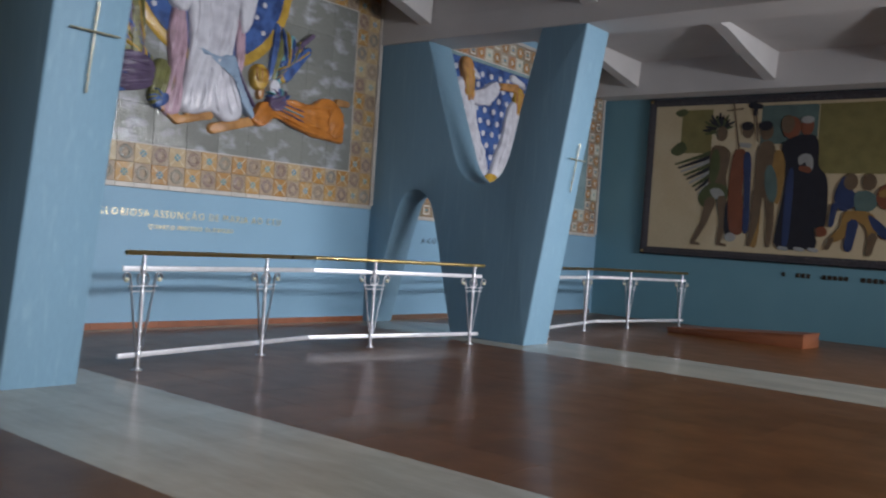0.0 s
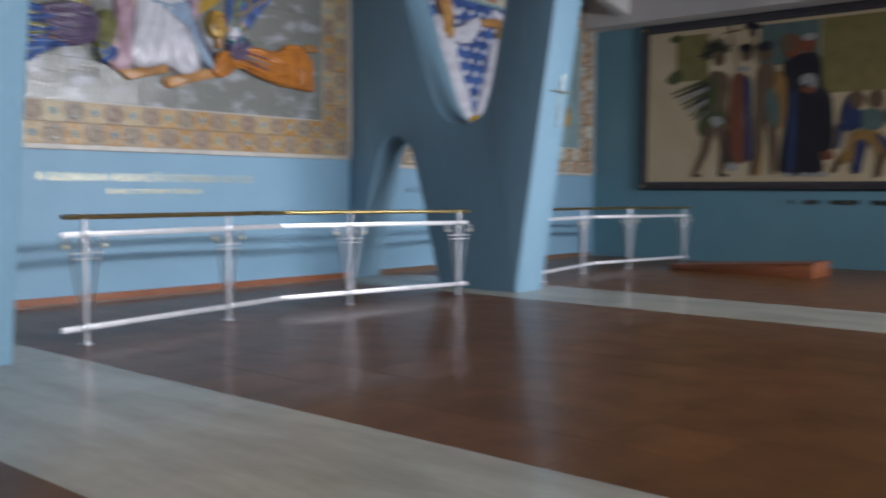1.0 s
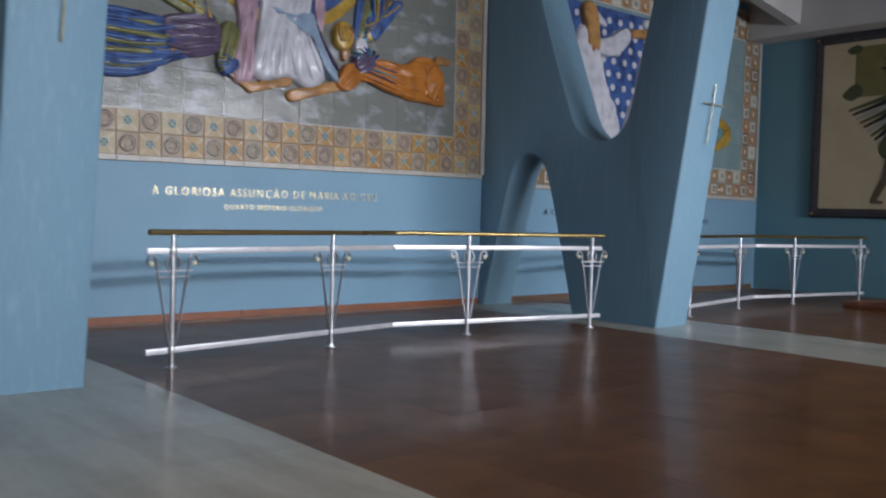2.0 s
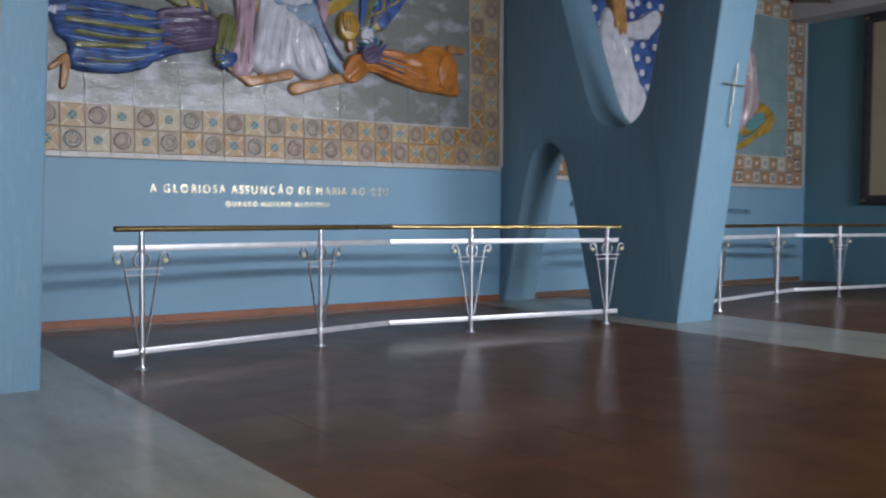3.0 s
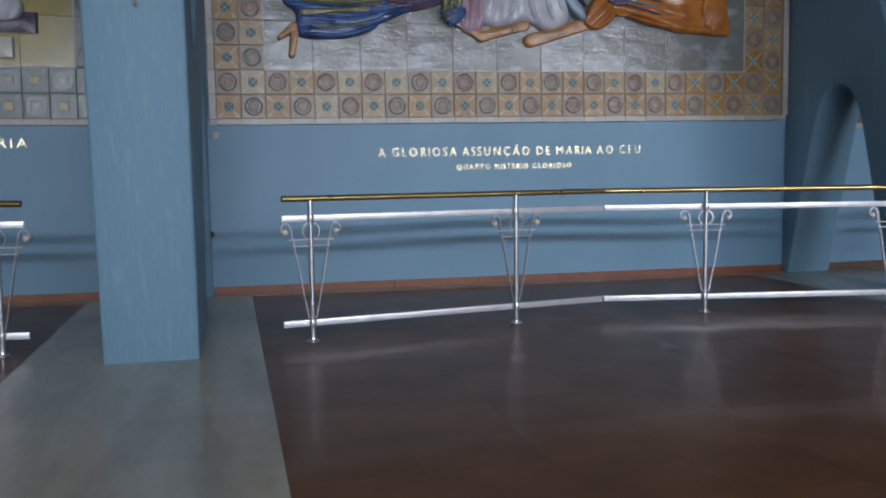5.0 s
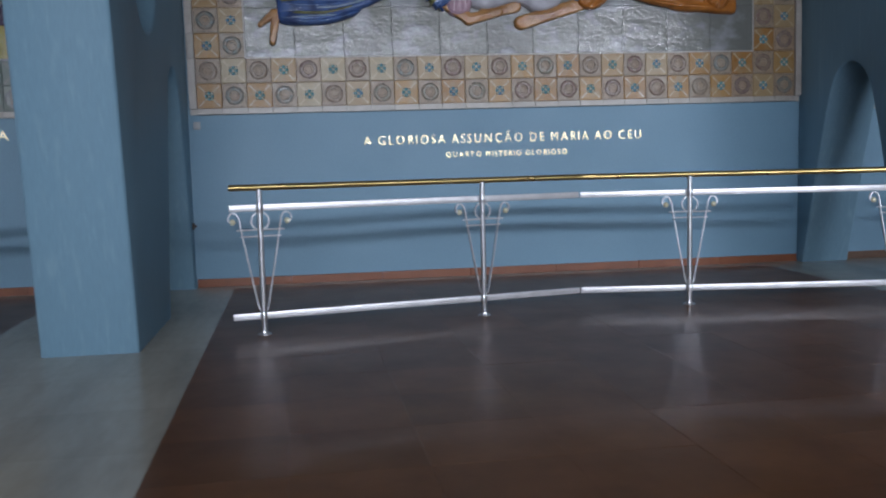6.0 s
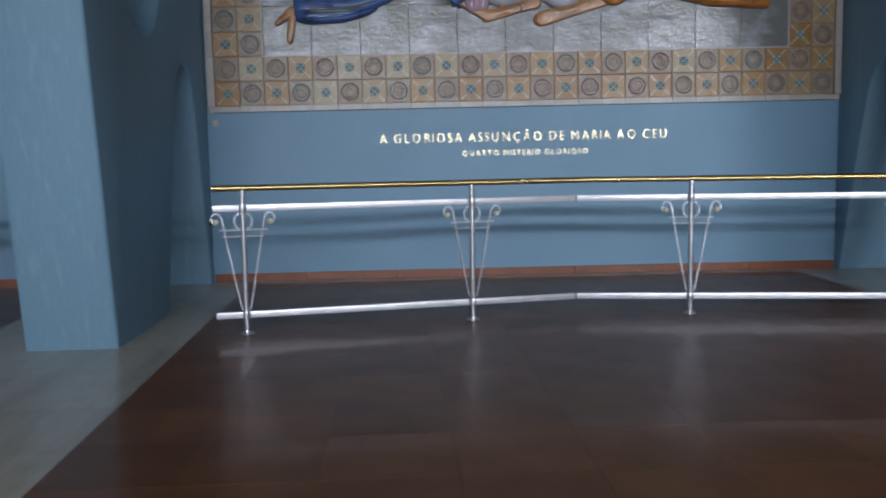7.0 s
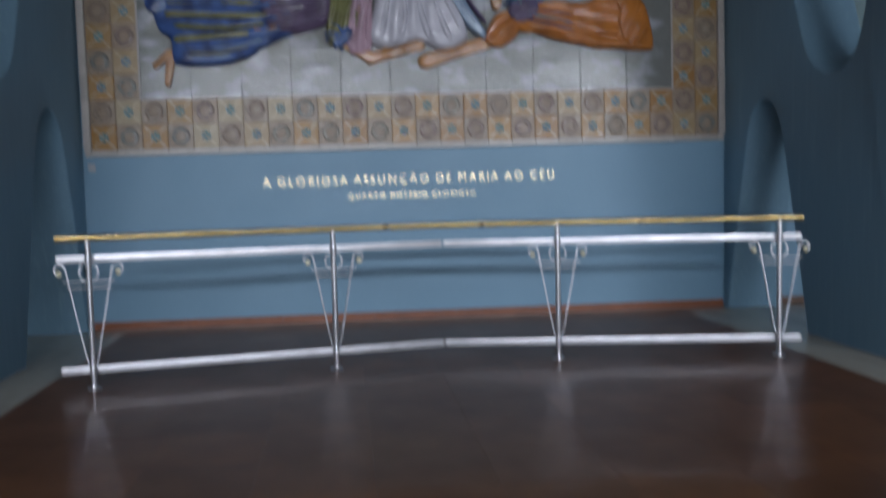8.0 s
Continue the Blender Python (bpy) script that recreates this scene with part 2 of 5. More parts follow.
def sweep(bm, pts, radius, seg=10, closed=False, slot=0):
    """A round bar along the points."""
    pts = [Vector(p) for p in pts]
    rings, up = [], None
    for i, p in enumerate(pts):
        a = pts[i - 1] if i or closed else p
        c = pts[(i + 1) % len(pts)] if closed or i + 1 < len(pts) else p
        d = (c - a).normalized()
        if up is None:
            up = d.orthogonal().normalized()
        up = (up - d * up.dot(d)).normalized()
        side = d.cross(up)
        r = radius(i / (len(pts) - 1)) if callable(radius) else radius
        rings.append([bm.verts.new(p + (up * math.cos(k) + side * math.sin(k)) * r) for k in (2 * math.pi * j / seg for j in range(seg))])
    n = len(rings)
    for i in range(n if closed else n - 1):
        a, c = rings[i], rings[(i + 1) % n]
        for j in range(seg):
            bm.faces.new((a[j], a[(j + 1) % seg], c[(j + 1) % seg], c[j])).material_index = slot
    if not closed:
        bm.faces.new(rings[0][::-1]).material_index = slot
        bm.faces.new(rings[-1]).material_index = slot


def strap(bm, pts, thick, wide, closed=False):
    """A flat bar bent along the points of an upright plane, its width across that plane."""
    pts = [Vector(p) for p in pts]
    rings, n = [], len(pts)
    for i, p in enumerate(pts):
        a = pts[i - 1] if i or closed else p
        c = pts[(i + 1) % n] if closed or i + 1 < n else p
        d = (c - a).normalized()
        side, y = Vector((-d.z, 0, d.x)) * thick / 2, Vector((0, wide / 2, 0))
        rings.append([bm.verts.new(p + u) for u in (side + y, side - y, -side - y, -side + y)])
    for i in range(n if closed else n - 1):
        a, c = rings[i], rings[(i + 1) % n]
        for j in range(4):
            bm.faces.new((a[j], a[(j + 1) % 4], c[(j + 1) % 4], c[j]))
    if not closed:
        bm.faces.new(rings[0][::-1])
        bm.faces.new(rings[-1])


def lathe(bm, profile, at=(0, 0, 0), seg=16):
    """A turned piece round the upright through at; profile: radius and height."""
    rings = [[bm.verts.new((at[0] + r * math.cos(2 * math.pi * j / seg), at[1] + r * math.sin(2 * math.pi * j / seg), at[2] + z)) for j in range(seg)] for r, z in profile]
    for a, c in zip(rings, rings[1:]):
        for j in range(seg):
            bm.faces.new((a[j], a[(j + 1) % seg], c[(j + 1) % seg], c[j]))
    bm.faces.new(rings[0][::-1])
    bm.faces.new(rings[-1])


def curve_through(pts, steps=6, closed=True):
    """A smooth line through the points."""
    n, out = len(pts), []
    for i in range(n if closed else n - 1):
        p = [Vector(pts[(i + k) % n] if closed else pts[min(max(i + k, 0), n - 1)]) for k in (-1, 0, 1, 2)]
        for s in range(steps):
            t = s / steps
            out.append(0.5 * ((2 * p[1]) + (p[2] - p[0]) * t + (2 * p[0] - 5 * p[1] + 4 * p[2] - p[3]) * t * t + (3 * p[1] - p[0] - 3 * p[2] + p[3]) * t ** 3))
    if not closed:
        out.append(Vector(pts[-1]))
    return out


EAST = Matrix(((0, 0, 1, 0), (1, 0, 0, 0), (0, 1, 0, 0), (0, 0, 0, 1)))     # across, up, out -> y, z, +x
SOUTH = Matrix(((1, 0, 0, 0), (0, 0, -1, 0), (0, 1, 0, 0), (0, 0, 0, 1)))   # across, up, out -> x, z, -y


def relief(name, pts, depth, mat, parent, wall, folds=0, along=0.0, wave=0.0, steps=10, lift=0.0, label="", flat=False):
    """A raised form on a panel, with rounded edges and folds that run along the given angle."""
    line = curve_through(pts, steps) if steps > 1 else [Vector(p) for p in pts]
    c = sum(line, Vector((0, 0))) / len(line)
    bm = bmesh.new()
    levels = ((1.0, 0.0), (0.985, 0.9), (0.9, 1.0)) if flat else [(1.0, 0.0), (0.99, 0.5), (0.96, 0.8), (0.91, 0.93)] + [(0.84 - 0.0725 * i, 0.97 + 0.012 * i) for i in range(11)]
    ca, sa = math.cos(along), math.sin(along)
    rings = []
    for s, h in levels:
        ring = []
        for p in line:
            q = c + (p - c) * s
            across = -q.x * sa + q.y * ca
            dz = depth * h
            if folds and s < 0.97:
                turn = across * folds + 1.4 * math.sin((q.x * ca + q.y * sa) * 3.1 + across * 2.0)
                dz += wave * (1.6 * abs(math.sin(turn)) - 1.0 + 0.35 * math.sin(turn * 2.3 + 1)) * min(1, (1 - s) * 9)
            ring.append(bm.verts.new(wall @ Vector((q.x, q.y, dz + lift))))
        rings.append(ring)
    for a, d in zip(rings, rings[1:]):
        for j in range(len(a)):
            bm.faces.new((a[j], a[(j + 1) % len(a)], d[(j + 1) % len(a)], d[j]))
    bm.faces.new(rings[-1])
    return part(name, bm, mat, parent, label, smooth="all" if not flat else True)


def oval(cx, cy, rx, ry, n=12, turn=0.0):
    ct, st = math.cos(turn), math.sin(turn)
    return [(cx + rx * math.cos(a) * ct - ry * math.sin(a) * st, cy + rx * math.cos(a) * st + ry * math.sin(a) * ct) for a in (2 * math.pi * i / n for i in range(n))]


def taper(a, b, ra, rb, n=6):
    """The outline of a tapered bar with round ends from a to b."""
    a, b = Vector(a), Vector(b)
    d = (b - a).normalized()
    s = Vector((-d.y, d.x))
    out = [a + (s * math.cos(k) - d * math.sin(k)) * ra for k in (math.pi * i / n for i in range(n + 1))]
    out += [a + (b - a) * f - s * (ra + (rb - ra) * f) for f in (0.25, 0.5, 0.75)]
    out += [b + (-s * math.cos(k) + d * math.sin(k)) * rb for k in (math.pi * i / n for i in range(n + 1))]
    out += [a + (b - a) * f + s * (ra + (rb - ra) * f) for f in (0.75, 0.5, 0.25)]
    return [tuple(p) for p in out]


# ---------------------------------------------------------------- setting
bm = bmesh.new()
v = [bm.verts.new(p) for p in ((-2500, -2500, -0.45), (2500, -2500, -0.45), (2500, 2500, -0.45), (-2500, 2500, -0.45))]
bm.faces.new(v)
tagged(new("ground", link_mesh("ground", bm, GROUND)), "open ground outside the building", "ground", kind="structure")

floor = bmesh.new()
box(floor, XW - 0.3, XE + 0.3, YS - 0.3, YN + 0.3, -0.4, -0.006)
floor = tagged(new("floor", link_mesh("floor", floor, GROUT)), "polished brown tile floor with grey marble bands", "floor", kind="structure")

bm = bmesh.new()
box(bm, XW - 0.3, XW, YS - 0.3, YN + 0.3, -0.005, 6.4)
wall_west = tagged(new("wall_west", link_mesh("wall_west", bm, BLUE)), "blue painted wall behind the ceramic murals", "wall", kind="structure")
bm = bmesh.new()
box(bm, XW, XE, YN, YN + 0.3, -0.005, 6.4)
wall_north = tagged(new("wall_north", link_mesh("wall_north", bm, NORTH)), "blue wall behind the long painting, its shade coloured in as teal", "wall", kind="structure")
bm = bmesh.new()
box(bm, XW, XE, YS - 0.3, YS, -0.005, 6.4)
tagged(new("wall_south", link_mesh("wall_south", bm, BOUNCE_PLASTER)), "plain unseen end wall, cream to warm the bounced light", "wall", kind="structure")
bm = bmesh.new()
edges = [YS - 0.3] + [e for w in WINDOWS for e in w] + [YN + 0.3]
for a, b in zip(edges[::2], edges[1::2]):
    box(bm, XE, XE + REVEAL, a, b, -0.005, 6.4)
for a, b in WINDOWS:
    box(bm, XE, XE + REVEAL, a, b, -0.005, WZ0)
    box(bm, XE, XE + REVEAL, a, b, WZ1, 6.4)
tagged(new("wall_east", link_mesh("wall_east", bm, BOUNCE_PLASTER)), "plain unseen wall with window openings, some added for fill light", "wall", kind="structure")

# ceiling: slab, cross beams over the piers, haunched ribs between them
CEIL_Z, BEAM_Z, NORTH_Z = 5.66, 4.60, 4.95
RIB_X = [-9.0 + 3.0 * i for i in range(5)]
bm = bmesh.new()
box(bm, XW - 0.3, XE + REVEAL, YS - 0.3, YN + 0.3, 6.4, 6.7)
box(bm, XW + 0.001, XE - 0.001, YS + 0.001, YN - 0.001, CEIL_Z, 6.397)


def beam(bm, y0, y1, z0, narrow=0.0):
    """A beam across the hall, its sides drawing in towards the slab."""
    v = [bm.verts.new((x, y, z)) for z, d in ((z0, 0.0), (z0 + 0.33, 0.0), (CEIL_Z + 0.02, narrow)) for x, y in ((XW + 0.002, y0 + d), (XE - 0.002, y0 + d), (XE - 0.002, y1 - d), (XW + 0.002, y1 - d))]
    for k in (0, 4):
        for f in ((0, 1, 5, 4), (1, 2, 6, 5), (2, 3, 7, 6), (3, 0, 4, 7)):
            bm.faces.new([v[k + i] for i in f])
    bm.faces.new(v[3::-1])
    bm.faces.new(v[8:])


def rib(bm, x, ya, yb, za, zb):
    """A rib along the bay, shallow in the middle and haunched down to za and zb at the beams."""
    reach = min(2.6, (yb - ya) / 2.2)
    line = [(ya, za), (ya + reach * 0.5, (za + CEIL_Z) / 2 - 0.06), (ya + reach, CEIL_Z - 0.1), (yb - reach, CEIL_Z - 0.1), (yb - reach * 0.5, (zb + CEIL_Z) / 2 - 0.06), (yb, zb), (yb, CEIL_Z + 0.02), (ya, CEIL_Z + 0.02)]
    a = [bm.verts.new((x - (0.115 if z < CEIL_Z else 0.15), y, z)) for y, z in line]
    c = [bm.verts.new((x + (0.115 if z < CEIL_Z else 0.15), y, z)) for y, z in line]
    for k in range(8):
        bm.faces.new((a[k], a[(k + 1) % 8], c[(k + 1) % 8], c[k]))
    bm.faces.new(a)
    bm.faces.new(c[::-1])


LINES = (PIERS[0] - BAY, *PIERS)
for yc in LINES:
    beam(bm, yc - 0.36, yc + 0.36, BEAM_Z, 0.1)
beam(bm, YN - 0.6, YN - 0.002, NORTH_Z)
for ya, yb, za, zb in [(YS + 0.002, LINES[0] - 0.36, 5.1, 4.85)] + [(LINES[k] + 0.36, LINES[k + 1] - 0.36, 4.85, 4.85) for k in (0, 1)] + [(LINES[2] + 0.36, YN - 0.6, 4.85, 5.12)]:
    for x in RIB_X:
        rib(bm, x, ya, yb, za, zb)
tagged(new("ceiling", link_mesh("ceiling", bm, WHITE)), "white coffered concrete ceiling with haunched ribs", "ceiling", kind="structure")

# piers: leaning concrete fins with an arch below and a notch above
FRONT = curve_through([(-6.81, 4.62), (-6.93, 4.1), (-7.08, 3.45), (-7.19, 2.92), (-7.27, 2.65), (-7.35, 2.49), (-7.46, 2.395), (-7.60, 2.34), (-7.75, 2.335), (-7.90, 2.37),
                       (-8.03, 2.44), (-8.15, 2.56), (-8.25, 2.74), (-8.40, 3.12), (-8.63, 3.71), (-8.96, 4.62)], 5, closed=False)
ARCH = curve_through([(-9.86, -0.004), (-9.62, 1.0), (-9.46, 1.60), (-9.35, 1.95), (-9.25, 2.11), (-9.13, 2.19), (-9.00, 2.215), (-8.88, 2.18), (-8.77, 2.10),
                      (-8.66, 1.93), (-8.53, 1.54), (-8.33, 0.82), (-8.10, -0.004)], 5, closed=False)


def pier(yc, front, half_front, half_wall):
    line = [(front, -0.004), (front + 0.68, 4.62)] + [tuple(p) for p in FRONT] + [(XW + 0.003, 4.62), (XW + 0.003, -0.004)] + [tuple(p) for p in ARCH]
    bm = bmesh.new()
    flat = [bm.verts.new((x, 0, z)) for x, z in line]
    ring = [bm.edges.new((flat[i], flat[(i + 1) % len(flat)])) for i in range(len(flat))]
    bmesh.ops.triangle_fill(bm, edges=ring, use_beauty=True)
    tris = [[flat.index(v) for v in f.verts] for f in bm.faces]
    bm.free()
    bm = bmesh.new()
    half = [(half_front + (half_wall - half_front) * min(max((-6.7 - x) / 3.3, 0), 1)) * (1 - 0.006 * z) for x, z in line]
    near = [bm.verts.new((x, -h, z)) for (x, z), h in zip(line, half)]
    far = [bm.verts.new((x, h, z)) for (x, z), h in zip(line, half)]
    for t in tris:
        bm.faces.new([near[i] for i in t])
        bm.faces.new([far[i] for i in t[::-1]])
    for i in range(len(line)):
        j = (i + 1) % len(line)
        bm.faces.new((near[i], near[j], far[j], far[i]))
    bmesh.ops.recalc_face_normals(bm, faces=bm.faces)
    sharp = [e for e in bm.edges if len(e.link_faces) == 2 and e.calc_face_angle() > 0.9 and e.verts[0].co.z + e.verts[1].co.z > 0.01 and e.verts[0].co.z + e.verts[1].co.z < 9.2]
    bmesh.ops.bevel(bm, geom=sharp, offset=0.02, segments=3, affect="EDGES", profile=0.5)
    me = link_mesh("concrete_pier", bm, PIER, smooth=True)
    ob = tagged(new("concrete_pier", me), "blue painted leaning concrete pier with arch and notch cut through", "pier", "piers", "structure")
    ob.location = (0, yc, 0)
    return ob


FOOT = (-6.64, -6.73)          # front of each pier at the floor
pier(PIERS[0] - BAY, FOOT[0], 0.32, 0.285)
pier(PIERS[0] + 0.03, FOOT[0], 0.325, 0.37)
pier(PIERS[1], FOOT[1], 0.32, 0.285)


# ---------------------------------------------------------------- crosses on the piers
def cross(at):
    t = thing("wall_cross", at, label="thin brass cross fixed to the pier's leaning face", category="cross", group="brass crosses")
    lean = math.atan2(0.68, 4.62)
    t.rotation_euler = (0, lean, 0)
    bm = bmesh.new()
    sweep(bm, [(0.03, 0, -0.14), (0.03, 0, 0.58)], 0.0085, 8)
    part("upright", bm, CROSS, t, smooth=True)
    bm = bmesh.new()
    sweep(bm, [(0.045, -0.21, 0.34), (0.045, 0.21, 0.34)], 0.0085, 8)
    part("crossbar", bm, CROSS, t, smooth=True)
    for z in (0.0, 0.45):
        bm = bmesh.new()
        sweep(bm, [(-0.02, 0, z), (0.03, 0, z)], 0.006, 6)
        part("fixing_pin", bm, CROSS, t, smooth=True)
    return t


for yc, front, z in zip((PIERS[0] + 0.05, PIERS[1] + 0.06), FOOT, (2.53, 2.40)):
    cross((front + 0.68 * z / 4.62 + 0.005, yc, z))


# ---------------------------------------------------------------- railings
def railing(side, L, posts):
    """One leaf along +x from its outer end; side: where its flat bars lie."""
    b = 0.034 * side
    t = thing("railing", label="steel railing leaf with brass handrail and scrolled posts", category="railing", group="railings before the murals")
    bm = bmesh.new()
    sweep(bm, [(0, 0, 1.112), (0.004, 0, 1.112), (L - 0.004, 0, 1.112), (L, 0, 1.112)], lambda s: 0.0235, 14)
    part("handrail", bm, BRASS, t, "polished brass tube handrail", True)
    part("upper_bar", soft_box(0.0, L, b - 0.012, b + 0.012, 0.934, 0.984, 0.004), BAR, t, "flat whitish metal bar", True)
    part("lower_bar", soft_box(0.0, L, b - 0.012, b + 0.012, 0.115, 0.165, 0.004), BAR, t, "flat whitish metal bar", True)
    for x in posts:
        bm = bmesh.new()
        sweep(bm, [(x, 0, 0.002), (x, 0, 1.10)], 0.0205, 14)
        post = part("post", bm, CHROME, t, smooth=True)
        bm = bmesh.new()
        lathe(bm, [(0.05, 0), (0.05, 0.006), (0.042, 0.011), (0.026, 0.014), (0.023, 0.028)], (x, 0, 0), 18)
        part("base_flange", bm, CHROME, post, smooth=True)
        for z in (0.14, 0.959):
            bm = bmesh.new()
            lathe(bm, [(0.024, -0.034), (0.026, -0.030), (0.026, 0.030), (0.024, 0.034)], (x, 0, z), 16)
            part("collar", bm, CHROME, post, smooth=True)
        for s in (-1, 1):
            path = curve_through([(0.02, 0.185), (0.035, 0.215), (0.06, 0.34), (0.108, 0.60), (0.148, 0.83), (0.158, 0.885), (0.178, 0.918), (0.205, 0.924),
                                  (0.228, 0.905), (0.234, 0.878), (0.222, 0.857), (0.206, 0.853)], 5, closed=False)
            bm = bmesh.new()
            strap(bm, [(x + s * p.x, 0, p.y) for p in path], 0.0085, 0.022)
            part("scroll_rod", bm, IRON, t, smooth=True)
            bm = bmesh.new()
            bmesh.ops.create_uvsphere(bm, u_segments=14, v_segments=8, radius=0.0225, matrix=Matrix.Translation((x + s * 0.203, -0.004 * side, 0.858)))
            part("ball", bm, BALL, t, "small brass ball", "all")
        bm = bmesh.new()
        strap(bm, [(x + 0.066 * math.cos(a), 0, 0.862 + 0.066 * math.sin(a)) for a in (2 * math.pi * i / 28 for i in range(28))], 0.008, 0.02, closed=True)
        part("ring", bm, IRON, t, smooth=True)
        for z, w in ((0.797, 0.178), (0.748, 0.15)):
            bm = bmesh.new()
            sweep(bm, [(x - w, -0.012 * side, z), (x + w, -0.012 * side, z)], 0.0055, 8)
            part("cross_rod", bm, BAR, t, smooth=True)
    return t


MID = (-7.569, 6.243)
OUT_A, OUT_B = (-7.03, 3.37), (-7.13, 9.09)
leaf_a, leaf_b = railing(1, 2.92, (0.222, 2.02)), railing(-1, 2.88, (0.185, 1.955))
ang_a = math.degrees(math.atan2(MID[1] - OUT_A[1], MID[0] - OUT_A[0]))
ang_b = math.degrees(math.atan2(MID[1] - OUT_B[1], MID[0] - OUT_B[0]))
leaf_a.matrix_basis = pose(*OUT_A, 0, 0, 0, ang_a)
leaf_b.matrix_basis = pose(*OUT_B, 0, 0, 0, ang_b)
for k in (-1, 1):
    copy_thing(leaf_a, pose(OUT_A[0] - (0.22 if k > 0 else 0), OUT_A[1] + BAY * k, 0, 0, 0, ang_a))
    copy_thing(leaf_b, pose(OUT_B[0] - (0.16 if k > 0 else 0), OUT_B[1] + (-0.22 if k > 0 else 0) + BAY * k, 0, 0, 0, ang_b))


# ---------------------------------------------------------------- ceramic murals
TS = 0.2583
MZ, TRIM, COLS, ROWS_IN = 1.81, 0.062, 26, 10


def tile_base(bm, slot):
    g, h = 0.001, TS / 2
    v = [bm.verts.new((sx * (h - g), sy * (h - g), 0)) for sx, sy in ((-1, -1), (1, -1), (1, 1), (-1, 1))]
    v += [bm.verts.new((sx * (h - g), sy * (h - g), 0.017)) for sx, sy in ((-1, -1), (1, -1), (1, 1), (-1, 1))]
    v += [bm.verts.new((sx * (h - g - 0.005), sy * (h - g - 0.005), 0.022)) for sx, sy in ((-1, -1), (1, -1), (1, 1), (-1, 1))]
    bm.faces.new(v[8:]).material_index = slot
    for k in (0, 4):
        for f in ((0, 1, 5, 4), (1, 2, 6, 5), (2, 3, 7, 6), (3, 0, 4, 7)):
            bm.faces.new([v[k + i] for i in f]).material_index = slot


def bump_disc(bm, cx, cy, r, z, h, slot, n=8):
    a = [bm.verts.new((cx + r * math.cos(2 * math.pi * i / n), cy + r * math.sin(2 * math.pi * i / n), z)) for i in range(n)]
    top = bm.verts.new((cx, cy, z + h))
    for i in range(n):
        bm.faces.new((a[i], a[(i + 1) % n], top)).material_index = slot


def ring_band(bm, r0, r1, z, h, slot, n=14):
    rows = [[bm.verts.new((r * math.cos(2 * math.pi * i / n), r * math.sin(2 * math.pi * i / n), zz)) for i in range(n)] for r, zz in ((r0, z), ((r0 + r1) / 2, z + h), (r1, z))]
    for a, b in zip(rows, rows[1:]):
        for i in range(n):
            bm.faces.new((a[i], b[i], b[(i + 1) % n], a[(i + 1) % n])).material_index = slot


def flower_tile(mats):
    """A cross of four blue petals and white dots, with pale rays to the corners."""
    bm = bmesh.new()
    tile_base(bm, 0)
    for i in range(4):
        a = math.pi / 2 * i
        bump_disc(bm, 0.031 * math.cos(a), 0.031 * math.sin(a), 0.0205, 0.0215, 0.012, 1)
        d = math.pi / 4 + a
        bump_disc(bm, 0.043 * math.cos(d), 0.043 * math.sin(d), 0.0145, 0.0215, 0.017, 2, 7)
        p, q = Vector((math.cos(d), math.sin(d))), Vector((-math.sin(d), math.cos(d)))
        w = [bm.verts.new((*(p * 0.06 + q * s), 0.0232)) for s in (-0.006, 0.006)] + [bm.verts.new((*(p * 0.148 + q * s), 0.0232)) for s in (0.009, -0.009)]
        bm.faces.new(w).material_index = 3
    bump_disc(bm, 0, 0, 0.013, 0.0215, 0.018, 2, 6)
    return link_mesh("border_tile", bm, mats)


def medal_tile(mats):
    """A scalloped glazed ring round a low boss, with scratched lines above and below."""
    bm = bmesh.new()
    tile_base(bm, 0)
    n = 20
    rows = []
    for r, zz, wavy in ((0.050, 0.0215, 0.0), (0.056, 0.031, 0.0), (0.080, 0.030, 0.025), (0.097, 0.0215, 0.035)):
        rows.append([bm.verts.new((r * (1 + wavy * (1 if i % 2 else -1)) * math.cos(2 * math.pi * i / n), r * (1 + wavy * (1 if i % 2 else -1)) * math.sin(2 * math.pi * i / n), zz)) for i in range(n)])
    for a, b in zip(rows, rows[1:]):
        for i in range(n):
            bm.faces.new((a[i], b[i], b[(i + 1) % n], a[(i + 1) % n])).material_index = 1
    bump_disc(bm, 0, 0, 0.050, 0.0222, 0.004, 2 if len(mats) > 3 else 0, 12)
    ring_band(bm, 0.027, 0.034, 0.0238, 0.003, 1, 12)
    line = len(mats) - 1 if mats[-1] is SCRIBE else 1
    ring_band(bm, 0.050, 0.054, 0.0312, 0.0015, line, 16)
    if line > 1:
        ring_band(bm, 0.0925, 0.099, 0.0236, 0.002, line, 20)
    for s in (-1, 1):
        for k in range(4):
            x, w = -0.075 + 0.05 * k + 0.006 * s, 0.017 + 0.004 * ((k * 3 + s) % 3)
            v = [bm.verts.new((x + a, s * 0.112 + y, 0.0228)) for a, y in ((-w, -0.0035), (w, -0.002), (w, 0.004), (-w, 0.0025))]
            bm.faces.new(v).material_index = line
            v = [bm.verts.new((s * 0.112 + y, x + a, 0.0228)) for a, y in ((-w, 0.0025), (w, 0.0035), (w, -0.0025), (-w, -0.002))]
            bm.faces.new(v).material_index = line
    return link_mesh("border_tile", bm, mats)


